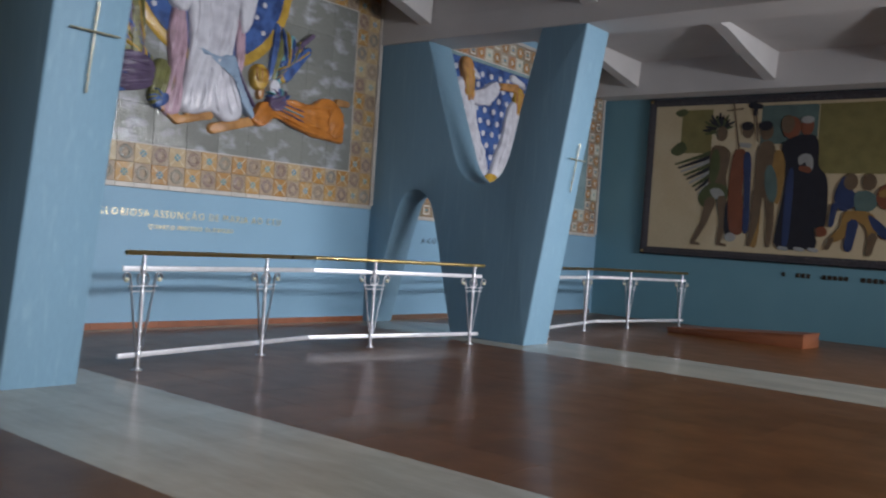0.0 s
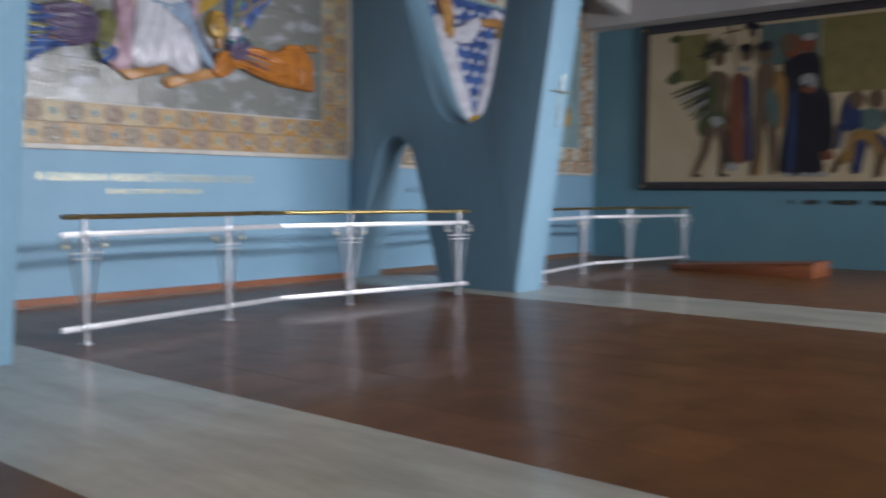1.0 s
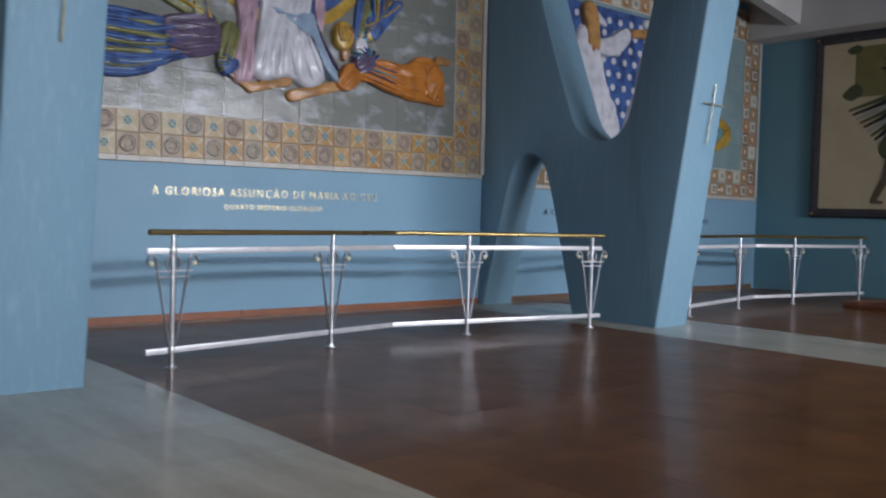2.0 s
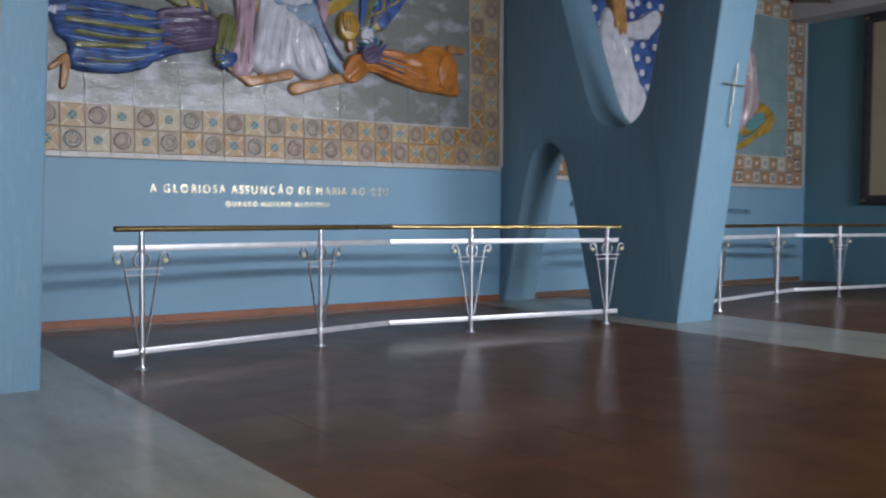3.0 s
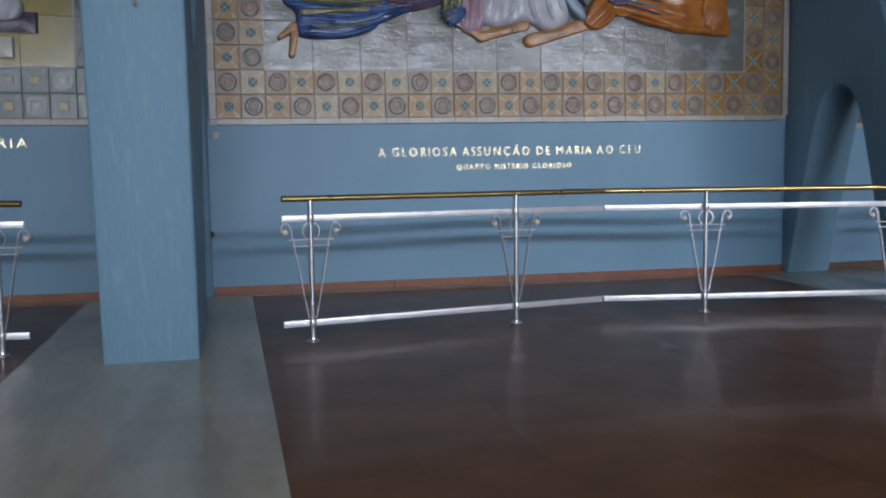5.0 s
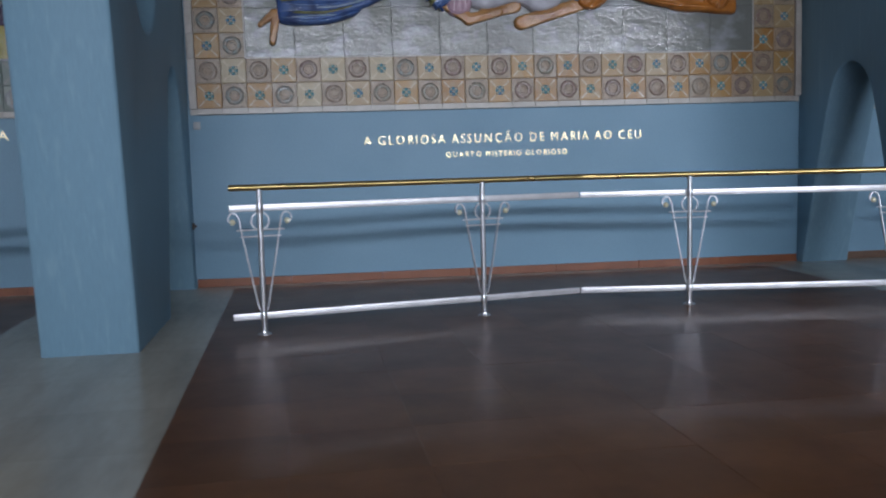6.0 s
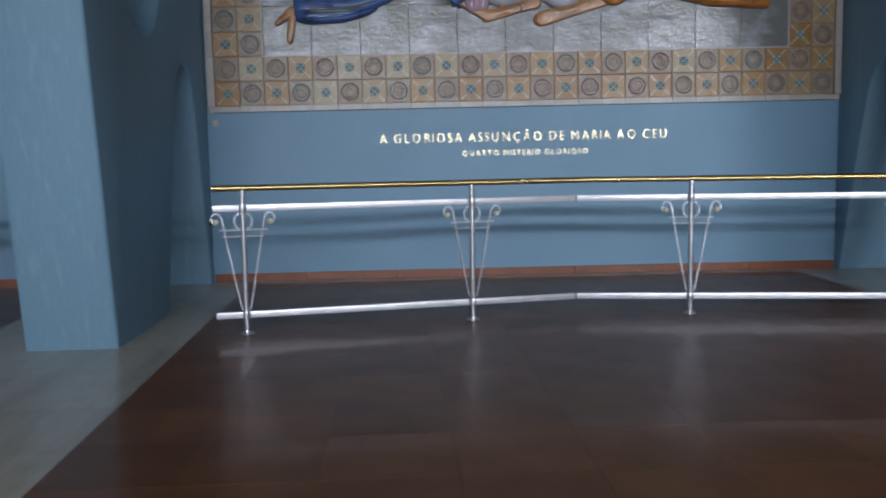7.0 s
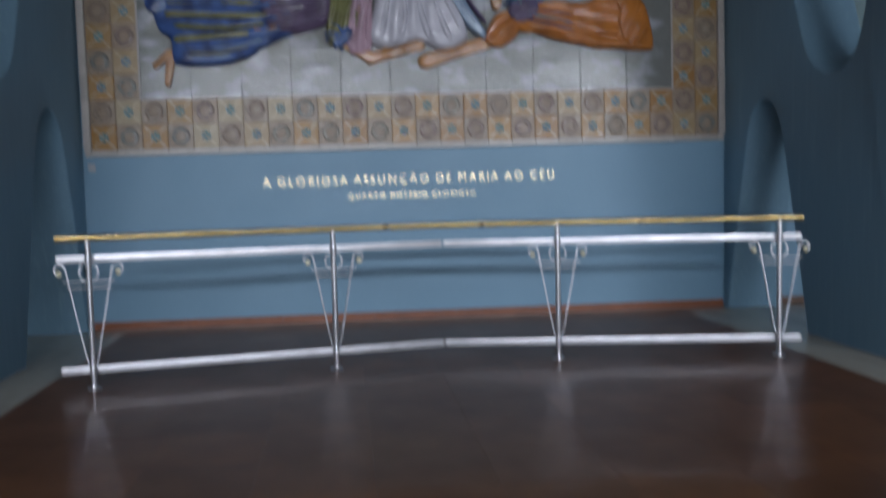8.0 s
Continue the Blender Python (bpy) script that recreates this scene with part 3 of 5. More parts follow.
def square_tile(mats):
    bm = bmesh.new()
    tile_base(bm, 0)
    for h, z, s in ((0.085, 0.0225, 1), (0.06, 0.026, 0)):
        v = [bm.verts.new((sx * h, sy * h, z)) for sx, sy in ((-1, -1), (1, -1), (1, 1), (-1, 1))]
        bm.faces.new(v).material_index = s
    bump_disc(bm, 0, 0, 0.03, 0.0262, 0.012, 2, 6)
    return link_mesh("border_tile", bm, mats)


def plate(bm, pts, z, slot):
    """A thin raised plate with the given outline."""
    low, top = [bm.verts.new((x, y, z - 0.002)) for x, y in pts], [bm.verts.new((x * 0.94, y * 0.94, z)) for x, y in pts]
    bm.faces.new(top).material_index = slot
    for k in range(len(pts)):
        bm.faces.new((low[k], low[(k + 1) % len(pts)], top[(k + 1) % len(pts)], top[k])).material_index = slot


def square(h):
    return [(-h, -h), (h, -h), (h, h), (-h, h)]


def star_tile(mats):
    """A small square with a pale frame, and pale bands running out to the corners."""
    bm = bmesh.new()
    tile_base(bm, 0)
    for k in range(4):
        d = math.pi / 4 + math.pi / 2 * k
        p, q = Vector((math.cos(d), math.sin(d))), Vector((-math.sin(d), math.cos(d)))
        bm.faces.new([bm.verts.new((*(p * r + q * w), 0.0234)) for r, w in ((0.05, -0.016), (0.155, -0.012), (0.155, 0.012), (0.05, 0.016))]).material_index = 1
    plate(bm, square(0.056), 0.0255, 1)
    plate(bm, square(0.040), 0.0285, 2)
    return link_mesh("border_tile", bm, mats)


def octagon_tile(mats):
    """A dark octagon with a pale square in its middle."""
    bm = bmesh.new()
    tile_base(bm, 0)
    plate(bm, [(0.118 * math.cos(math.pi / 8 + math.pi / 4 * k), 0.118 * math.sin(math.pi / 8 + math.pi / 4 * k)) for k in range(8)], 0.0255, 1)
    plate(bm, square(0.058), 0.0275, 3)
    plate(bm, square(0.034), 0.0300, 2)
    return link_mesh("border_tile", bm, mats)


def slab_mesh(w, h, mat, d=0.016):
    bm = bmesh.new()
    g = 0.0006
    v = [bm.verts.new((sx * (w / 2 - g), sy * (h / 2 - g), 0)) for sx, sy in ((-1, -1), (1, -1), (1, 1), (-1, 1))]
    v += [bm.verts.new((sx * (w / 2 - g), sy * (h / 2 - g), d - 0.003)) for sx, sy in ((-1, -1), (1, -1), (1, 1), (-1, 1))]
    v += [bm.verts.new((sx * (w / 2 - g - 0.003), sy * (h / 2 - g - 0.003), d)) for sx, sy in ((-1, -1), (1, -1), (1, 1), (-1, 1))]
    bm.faces.new(v[8:])
    for k in (0, 4):
        for f in ((0, 1, 5, 4), (1, 2, 6, 5), (2, 3, 7, 6), (3, 0, 4, 7)):
            bm.faces.new([v[k + i] for i in f])
    return link_mesh("ground_tile", bm, mat)


TRIM_ME = slab_mesh(TS, TRIM, TRIMW, 0.05)
TRIM_V = slab_mesh(0.075, TS, TRIMW, 0.05)


def mural(y0, label, even, odd, fields):
    """The panel, its border tiles by twos, and the glazed ground."""
    t = thing("ceramic_mural", (XW + 0.002, y0, MZ), label=label, category="mural", group="ceramic murals")
    width = COLS * TS + 0.15
    rows = ROWS_IN + 4
    high = rows * TS + 2 * TRIM
    bm = bmesh.new()
    box(bm, 0, 0.012, 0, width, 0, high)
    part("backing", bm, TRIMW, t)
    at = lambda u, v, h=0.012: Matrix.Translation((h, u, v)) @ EAST
    for i in range(COLS):
        for j in range(rows):
            if 2 <= i < COLS - 2 and 2 <= j < rows - 2:
                continue
            piece("border_tile", even if (i + j) % 2 == 0 else odd, t, at(0.075 + (i + 0.5) * TS, TRIM + (j + 0.5) * TS))
        for v in (TRIM / 2, high - TRIM / 2):
            piece("trim_tile", TRIM_ME, t, at(0.075 + (i + 0.5) * TS, v))
    for j in range(rows):
        for u in (0.0375, width - 0.0375):
            piece("trim_tile", TRIM_V, t, at(u, TRIM + (j + 0.5) * TS))
    gw, gh = (COLS - 4) * TS / 11, ROWS_IN * TS / 5
    for i in range(11):
        for j in range(5):
            me = fields[0]
            piece("ground_tile", me, t, at(0.075 + 2 * TS + (i + 0.5) * gw, TRIM + 2 * TS + (j + 0.5) * gh))
    bm = bmesh.new()
    u0, u1, v0, v1 = 0.075 + 2 * TS, width - 0.075 - 2 * TS, TRIM + 2 * TS, high - TRIM - 2 * TS
    for a in ((u0 - 0.008, u1 + 0.008, v0 - 0.008, v0 + 0.008), (u0 - 0.008, u1 + 0.008, v1 - 0.008, v1 + 0.008), (u0 - 0.008, u0 + 0.008, v0 + 0.009, v1 - 0.009), (u1 - 0.008, u1 + 0.008, v0 + 0.009, v1 - 0.009)):
        box(bm, 0.0125, 0.042, a[0], a[1], a[2], a[3])
    part("inner_moulding", bm, TRIMW, t)
    return t


gw, gh = (COLS - 4) * TS / 11, ROWS_IN * TS / 5
RAY = material("pale_ochre_glaze", (0.54, 0.45, 0.32), 0.28, second=(0.42, 0.32, 0.19), scale=12, bump=0.2)
FLOWER, MEDAL = flower_tile([OCHRE_T, SKYB, CREAM, RAY]), medal_tile([BEIGE_T, RING_T, SCRIBE])
M1 = 2.81
PALE = material("pale_grey_glaze", (0.24, 0.245, 0.23), 0.25, second=(0.18, 0.19, 0.18), scale=9, bump=0.3, random_mix=0.15)
AMBER = material("amber_glaze", (0.30, 0.15, 0.04), 0.25, second=(0.32, 0.24, 0.06), scale=9, bump=0.3, palette=((0.30, 0.14, 0.04), (0.33, 0.25, 0.06), (0.28, 0.12, 0.05)))
DULL = material("grey_green_glaze", (0.12, 0.13, 0.115), 0.25, second=(0.17, 0.13, 0.10), scale=10, bump=0.2)
mural_1 = mural(M1, "glazed ceramic relief mural with ochre tile border", FLOWER, MEDAL, [slab_mesh(gw, gh, GLAZE)])
mural_2 = mural(M1 + BAY, "glazed ceramic mural with teal ground and brown border", square_tile([material("brown_border_tile", (0.30, 0.17, 0.10), 0.25, third=(0.36, 0.36, 0.30), scale=8, bump=0.3, random_mix=0.3), CREAM, SKYB]),
                medal_tile([material("sage_border_tile", (0.33, 0.33, 0.26), 0.25, third=(0.30, 0.17, 0.12), scale=8, bump=0.3, random_mix=0.3), TAN_G, CREAM, CREAM]), [slab_mesh(gw, gh, GLAZE_T)])
mural_0 = mural(M1 - BAY, "glazed ceramic mural with yellow ground and slate border", octagon_tile([SLATE_T, GRAPE_T, PALE, DULL]), star_tile([SLATE_T, PALE, AMBER]), [slab_mesh(gw, gh, GLAZE_Y)])


def on(mu, pts):
    """From the wall's y and z into the panel's own."""
    y0 = mu.location.y
    return [(p[0] - y0, p[1] - MZ) for p in pts]


def shape(mu, name, pts, mat, depth=0.06, lift=0.026, **kw):
    if "steps" not in kw:
        kw["steps"] = 1 if len(pts) > 16 else 10
    lift += 0.0013 * (len(mu.children) % 17)
    return relief(name, on(mu, pts), depth, mat, mu, EAST, lift=lift, **kw)


def strand(mu, name, pts, ra, rb, mat, depth=0.03, lift=0.09):
    """A raised fold of cloth: its crest runs along the points."""
    line = curve_through(on(mu, pts), 6, closed=False)
    bm = bmesh.new()
    rows = []
    for k, p in enumerate(line):
        d = (line[min(k + 1, len(line) - 1)] - line[max(k - 1, 0)]).normalized()
        n, f = Vector((-d.y, d.x)), k / (len(line) - 1)
        end = min(1.0, 0.15 + 6 * f, 0.15 + 6 * (1 - f))
        r = (ra + (rb - ra) * f) * end
        rows.append([bm.verts.new(EAST @ Vector((*(p + n * r * c), lift - 0.04 + (depth + 0.04) * h * end))) for c, h in ((-1, 0), (-0.75, 0.62), (-0.35, 0.95), (0.1, 1.0), (0.5, 0.8), (0.82, 0.45), (1, 0))])
    for a, b in zip(rows, rows[1:]):
        for i in range(6):
            bm.faces.new((a[i], a[i + 1], b[i + 1], b[i]))
    bm.faces.new(rows[0])
    bm.faces.new(rows[-1][::-1])
    return part(name, bm, mat, mu, smooth="all")


# the star-strewn disc and its rim
shape(mural_1, "rim", oval(6.25, 4.95, 1.42, 1.42, 24), GOLD_G, 0.02, flat=True, steps=2)
shape(mural_1, "disc", oval(6.25, 4.95, 1.28, 1.28, 24), BLUE_G, 0.03, flat=True, steps=2)
rng = random.Random(4)
for i in range(9):
    for j in range(9):
        u, w = 5.05 + 0.30 * i + (0.15 if j % 2 else 0), 3.80 + 0.2 * j
        if (u - 6.25) ** 2 + (w - 4.95) ** 2 < 1.18 ** 2 and w < 5.0 and not 5.72 < u < 6.72:
            shape(mural_1, "star", oval(u + rng.uniform(-0.02, 0.02), w, 0.04, 0.04, 6), WHITE_G, 0.012, lift=0.055, steps=2, flat=True)
# hanging white cloth, mauve cloth and blue sash
shape(mural_1, "white_drapery", [(5.80, 4.9), (5.84, 4.3), (5.90, 3.75), (5.84, 3.3), (5.76, 2.95), (6.0, 2.86), (6.3, 2.93), (6.55, 2.83), (6.82, 2.95), (6.72, 3.35), (6.60, 3.75), (6.66, 4.3), (6.62, 4.9)],
      WHITE_G, 0.11, folds=16, along=1.5, wave=0.022)
shape(mural_1, "mauve_drapery", [(5.56, 3.9), (5.62, 3.45), (5.52, 3.0), (5.60, 2.80), (5.80, 2.86), (5.82, 3.3), (5.86, 3.8), (5.76, 4.4), (5.66, 4.4)], PINK_G, 0.09, folds=26, along=1.5, wave=0.014)
shape(mural_1, "mauve_drapery", [(6.64, 4.4), (6.74, 4.4), (6.82, 3.9), (6.78, 3.55), (6.68, 3.75)], PINK_G, 0.07, folds=26, along=1.5, wave=0.01)
SASH = material("pale_blue_glaze", (0.25, 0.34, 0.45), 0.2, second=(0.19, 0.25, 0.34), scale=6, bump=0.2)
shape(mural_1, "blue_sash", [(6.0, 3.80), (6.3, 3.72), (6.6, 3.78), (6.72, 3.5), (6.92, 3.15), (7.02, 3.0), (6.98, 2.94), (6.8, 3.1), (6.62, 3.45), (6.45, 3.68), (6.2, 3.68)], SASH, 0.13, folds=30, along=0.6, wave=0.01)
shape(mural_1, "white_sleeve", [(5.45, 4.9), (5.52, 4.36), (5.64, 4.2), (5.84, 4.26), (5.88, 4.9)], WHITE_G, 0.13, folds=20, along=1.4, wave=0.014)
shape(mural_1, "white_sleeve", [(6.66, 4.9), (6.69, 4.22), (6.79, 4.12), (6.90, 4.36), (6.96, 4.9)], WHITE_G, 0.12, folds=20, along=1.6, wave=0.014)
# the orange drapery and the tan bars about it
shape(mural_1, "orange_drapery", [(7.22, 3.18), (7.45, 3.28), (7.75, 3.34), (8.1, 3.32), (8.40, 3.46), (8.66, 3.42), (8.80, 3.20), (8.86, 2.84), (8.72, 2.80), (8.45, 2.82), (8.15, 2.84), (7.9, 2.94), (7.65, 3.02), (7.40, 3.02)],
      ORANGE_G, 0.09, folds=22, along=-0.12, wave=0.022)
shape(mural_1, "orange_knot", oval(8.62, 3.1, 0.17, 0.27, 10), ORANGE_G, 0.13, folds=30, along=1.2, wave=0.02)
shape(mural_1, "orange_knot", [(7.0, 2.92), (7.12, 3.18), (7.3, 3.22), (7.38, 3.02), (7.2, 2.86)], ORANGE_G, 0.10, folds=24, along=0.9, wave=0.014)
shape(mural_1, "tan_bar", taper((6.36, 2.72), (7.05, 2.92), 0.075, 0.07), TAN_G, 0.07)
shape(mural_1, "tan_bar", taper((8.72, 3.44), (8.92, 3.44), 0.06, 0.05), TAN_G, 0.07)
shape(mural_1, "tan_bar", taper((5.95, 2.82), (6.3, 2.90), 0.06, 0.07), TAN_G, 0.06)
shape(mural_1, "gold_knob", oval(7.10, 3.56, 0.15, 0.19, 10), GOLD_G, 0.12)
shape(mural_1, "gold_knob", oval(7.14, 3.36, 0.06, 0.12, 8), TAN_G, 0.08)
shape(mural_1, "violet_knot", oval(7.42, 3.24, 0.17, 0.13, 10, 0.3), PURP_G, 0.15, folds=40, along=0.5, wave=0.015)
shape(mural_1, "white_knot", oval(7.36, 3.46, 0.10, 0.11, 8), WHITE_G, 0.12)
for k, (m, du) in enumerate(((BLUE_G, 0.0), (GREEN_G, 0.08), (SKYB, 0.17), (GOLD_G, 0.27), (BLUE_G, 0.36))):
    shape(mural_1, "blade", taper((7.36 + du * 0.6, 3.56 + 0.02 * k), (7.40 + du * 1.7, 4.36 - 0.06 * k), 0.085, 0.05), m, 0.06 + 0.01 * k, folds=40, along=1.3, wave=0.006)
shape(mural_1, "blade", taper((7.62, 3.98), (8.08, 4.36), 0.05, 0.03), PURP_G, 0.1)
shape(mural_1, "blade", taper((7.50, 3.80), (7.98, 4.12), 0.06, 0.03), BLUE_G, 0.1)
# the striped blue drapery
shape(mural_1, "blue_drapery", [(3.58, 3.36), (3.62, 3.10), (3.74, 2.98), (3.78, 2.74), (4.1, 2.72), (4.45, 2.80), (4.85, 2.97), (5.05, 3.06), (5.05, 3.30), (4.7, 3.44), (4.2, 3.48), (3.8, 3.46)],
      BLUE_G, 0.09, folds=24, along=0.08, wave=0.026)
for a, b in (((3.72, 3.24), (4.75, 3.20)), ((3.80, 2.98), (4.55, 3.03)), ((3.7, 3.38), (4.7, 3.34))):
    shape(mural_1, "olive_stripe", taper(a, b, 0.035, 0.03), GREEN_G, 0.11)
shape(mural_1, "purple_drapery", [(4.66, 3.42), (4.72, 3.1), (4.95, 3.02), (5.2, 3.06), (5.36, 3.15), (5.38, 3.42), (5.15, 3.55), (4.9, 3.52)], PURP_G, 0.12, folds=34, along=0.1, wave=0.014)
shape(mural_1, "olive_knot", [(5.34, 3.0), (5.40, 3.45), (5.56, 3.5), (5.68, 3.2), (5.6, 2.98), (5.48, 2.9)], GREEN_G, 0.1, folds=36, along=1.2, wave=0.014)
shape(mural_1, "navy_knot", oval(5.50, 2.98, 0.13, 0.08, 8, 0.7), BLUE_G, 0.12)
shape(mural_1, "tan_bar", taper((5.52, 2.93), (5.80, 2.76), 0.055, 0.06), TAN_G, 0.07)
shape(mural_1, "tan_bar", taper((5.78, 2.76), (6.12, 2.84), 0.06, 0.05), TAN_G, 0.07)
shape(mural_1, "tan_bar", taper((5.66, 3.1), (5.78, 3.62), 0.07, 0.045), TAN_G, 0.08)
shape(mural_1, "tan_bar", taper((3.74, 2.84), (3.69, 2.54), 0.05, 0.03), TAN_G, 0.06)
shape(mural_1, "tan_bar", taper((3.72, 2.84), (3.57, 2.72), 0.045, 0.025), TAN_G, 0.06)
shape(mural_1, "navy_knot", oval(3.62, 3.36, 0.12, 0.12, 8), BLUE_G, 0.1)
for k, (m, w) in enumerate(((GREEN_G, 0.0), (BLUE_G, 0.1), (GOLD_G, 0.2), (PURP_G, 0.3), (GREEN_G, 0.4))):
    shape(mural_1, "blade", taper((5.3 - 0.05 * k, 3.46 + 0.02 * k), (4.62 + 0.1 * k, 3.72 + 0.14 * k), 0.08, 0.06), m, 0.07 + 0.01 * k, folds=40, along=0.5, wave=0.008)

# folds laid over the cloths; pale-blue strands draw the blue drapery's highlights
for a, b, c, ra, rb, m in (((3.64, 3.40), (4.2, 3.44), (4.75, 3.34), 0.035, 0.05, BLUE_G), ((3.60, 3.27), (4.2, 3.33), (4.72, 3.22), 0.05, 0.04, BLUE_G), ((3.72, 3.14), (4.3, 3.10), (4.8, 3.16), 0.055, 0.04, GREEN_G),
                           ((3.66, 3.06), (4.3, 3.02), (4.9, 3.10), 0.045, 0.04, BLUE_G), ((3.78, 2.93), (4.35, 2.92), (4.92, 3.06), 0.05, 0.035, BLUE_G), ((3.86, 2.84), (4.25, 2.84), (4.6, 2.92), 0.025, 0.02, GREEN_G),
                           ((3.80, 2.76), (4.25, 2.76), (4.62, 2.86), 0.045, 0.035, BLUE_G), ((3.86, 3.205), (4.25, 3.23), (4.66, 3.20), 0.014, 0.02, SASH), ((4.1, 2.885), (4.4, 2.90), (4.72, 2.985), 0.016, 0.024, SASH),
                           ((3.84, 2.79), (4.1, 2.80), (4.4, 2.815), 0.012, 0.016, SASH), ((4.56, 3.06), (4.72, 3.07), (4.86, 3.10), 0.03, 0.03, TAN_G)):
    strand(mural_1, "fold", [a, b, c], ra, rb, m, 0.035, 0.115)
for w in range(4):
    strand(mural_1, "fold", [(4.72, 3.14 + 0.09 * w), (5.0, 3.10 + 0.105 * w), (5.34, 3.18 + 0.07 * w)], 0.035, 0.03, PURP_G, 0.03, 0.14)
for a, b, c, ra, rb in (((7.35, 3.20), (7.9, 3.24), (8.6, 3.36), 0.03, 0.05), ((7.40, 3.14), (8.0, 3.12), (8.62, 3.20), 0.025, 0.05), ((7.40, 3.08), (8.0, 3.00), (8.74, 3.02), 0.025, 0.055),
                        ((7.50, 3.03), (8.05, 2.90), (8.78, 2.86), 0.02, 0.045), ((8.40, 3.40), (8.52, 3.15), (8.44, 2.86), 0.03, 0.035), ((8.56, 3.38), (8.72, 3.12), (8.66, 2.84), 0.03, 0.03),
                        ((8.50, 3.24), (8.66, 3.14), (8.82, 3.2), 0.025, 0.02), ((8.52, 2.98), (8.68, 3.05), (8.82, 3.0), 0.025, 0.02)):
    strand(mural_1, "fold", [a, b, c], ra, rb, ORANGE_G, 0.035, 0.12)
for w in range(3):
    strand(mural_1, "fold", [(7.36, 3.26 - 0.05 * w), (7.66, 3.22 - 0.06 * w), (7.98, 3.17 - 0.08 * w)], 0.018, 0.012, PURP_G if w != 1 else SKYB, 0.02, 0.16)
for a, b, c, r in (((5.98, 3.62), (5.96, 3.25), (5.88, 2.96), 0.05), ((6.12, 3.60), (6.16, 3.2), (6.10, 2.96), 0.045), ((6.24, 3.60), (6.32, 3.25), (6.42, 2.94), 0.055), ((6.40, 3.60), (6.52, 3.2), (6.64, 2.92), 0.05),
                   ((6.50, 3.58), (6.62, 3.3), (6.76, 3.0), 0.04), ((5.95, 4.7), (6.0, 4.3), (5.96, 3.84), 0.05), ((6.14, 4.7), (6.16, 4.3), (6.18, 3.86), 0.045), ((6.34, 4.7), (6.33, 4.3), (6.36, 3.84), 0.05), ((6.5, 4.7), (6.54, 4.2), (6.5, 3.86), 0.045)):
    strand(mural_1, "fold", [a, b, c], r * 0.6, r, WHITE_G, 0.03, 0.14)
for u in range(3):
    strand(mural_1, "fold", [(5.66 + 0.06 * u, 3.85), (5.64 + 0.07 * u, 3.3), (5.60 + 0.075 * u, 2.9)], 0.03, 0.034, PINK_G, 0.03, 0.115)
strand(mural_1, "fold", [(5.98, 3.76), (6.3, 3.69), (6.58, 3.73)], 0.03, 0.04, SASH, 0.03, 0.15)
strand(mural_1, "fold", [(6.56, 3.66), (6.74, 3.34), (6.98, 3.02)], 0.04, 0.045, SASH, 0.03, 0.15)
strand(mural_1, "fold", [(6.62, 3.70), (6.82, 3.36), (7.02, 3.1)], 0.02, 0.025, PURP_G, 0.03, 0.15)
for k in range(7):
    a = 0.3 + 0.42 * k
    strand(mural_1, "tuft", [(7.44, 3.26), (7.44 + 0.15 * math.cos(a), 3.28 + 0.12 * math.sin(a)), (7.44 + 0.24 * math.cos(a + 0.3), 3.29 + 0.17 * math.sin(a + 0.3))], 0.022, 0.01, (BLUE_G, PURP_G, SKYB)[k % 3], 0.03, 0.15)
    strand(mural_1, "tuft", [(5.50, 2.98), (5.50 + 0.10 * math.cos(a + 1.6), 2.99 + 0.10 * math.sin(a + 1.6)), (5.50 + 0.2 * math.cos(a + 1.9), 2.99 + 0.15 * math.sin(a + 1.9))], 0.02, 0.01, (BLUE_G, GREEN_G, BLUE_G)[k % 3], 0.03, 0.13)
for k in range(6):
    strand(mural_1, "plume", [(5.2, 3.5 + 0.03 * k), (4.9 + 0.05 * k, 3.66 + 0.1 * k), (4.55 + 0.12 * k, 3.72 + 0.16 * k)], 0.03, 0.025, (GOLD_G, GREEN_G, BLUE_G, PURP_G)[k % 4], 0.03, 0.13)
    strand(mural_1, "plume", [(7.40, 3.55 + 0.03 * k), (7.55 + 0.05 * k, 3.85 + 0.02 * k), (7.46 + 0.11 * k, 4.36 - 0.05 * k)], 0.025, 0.018, (BLUE_G, GOLD_G, BLUE_G, GREEN_G)[k % 4], 0.03, 0.14)
for k in range(5):
    strand(mural_1, "hair", [(7.02 + 0.035 * k, 3.70), (7.0 + 0.05 * k, 3.6), (7.04 + 0.03 * k, 3.46)], 0.018, 0.012, GOLD_G if k % 2 else TAN_G, 0.02, 0.16)

# second panel: pale drapery over a starred field, gold curl in its corner
shape(mural_2, "starred_field", [(11.2, 4.90), (14.6, 4.90), (14.3, 3.6), (13.2, 2.9), (12.0, 2.9), (11.3, 3.6)], BLUE_G, 0.03, flat=True, steps=1)
for i in range(11):
    for j in range(8):
        u, w = 11.45 + 0.28 * i + (0.14 if j % 2 else 0), 3.15 + 0.22 * j
        if w < 4.8 and abs(u - 12.8) < 0.4 + (w - 2.9) * 0.9:
            shape(mural_2, "star", oval(u, w, 0.058, 0.058, 6), WHITE_G, 0.012, lift=0.06, steps=2, flat=True)
shape(mural_2, "white_drapery", [(11.6, 4.4), (12.0, 4.5), (12.2, 3.9), (12.4, 3.5), (12.66, 3.1), (12.7, 2.6), (12.3, 2.5), (11.9, 3.0), (11.6, 3.7)], WHITE_G, 0.12, folds=18, along=1.3, wave=0.02)
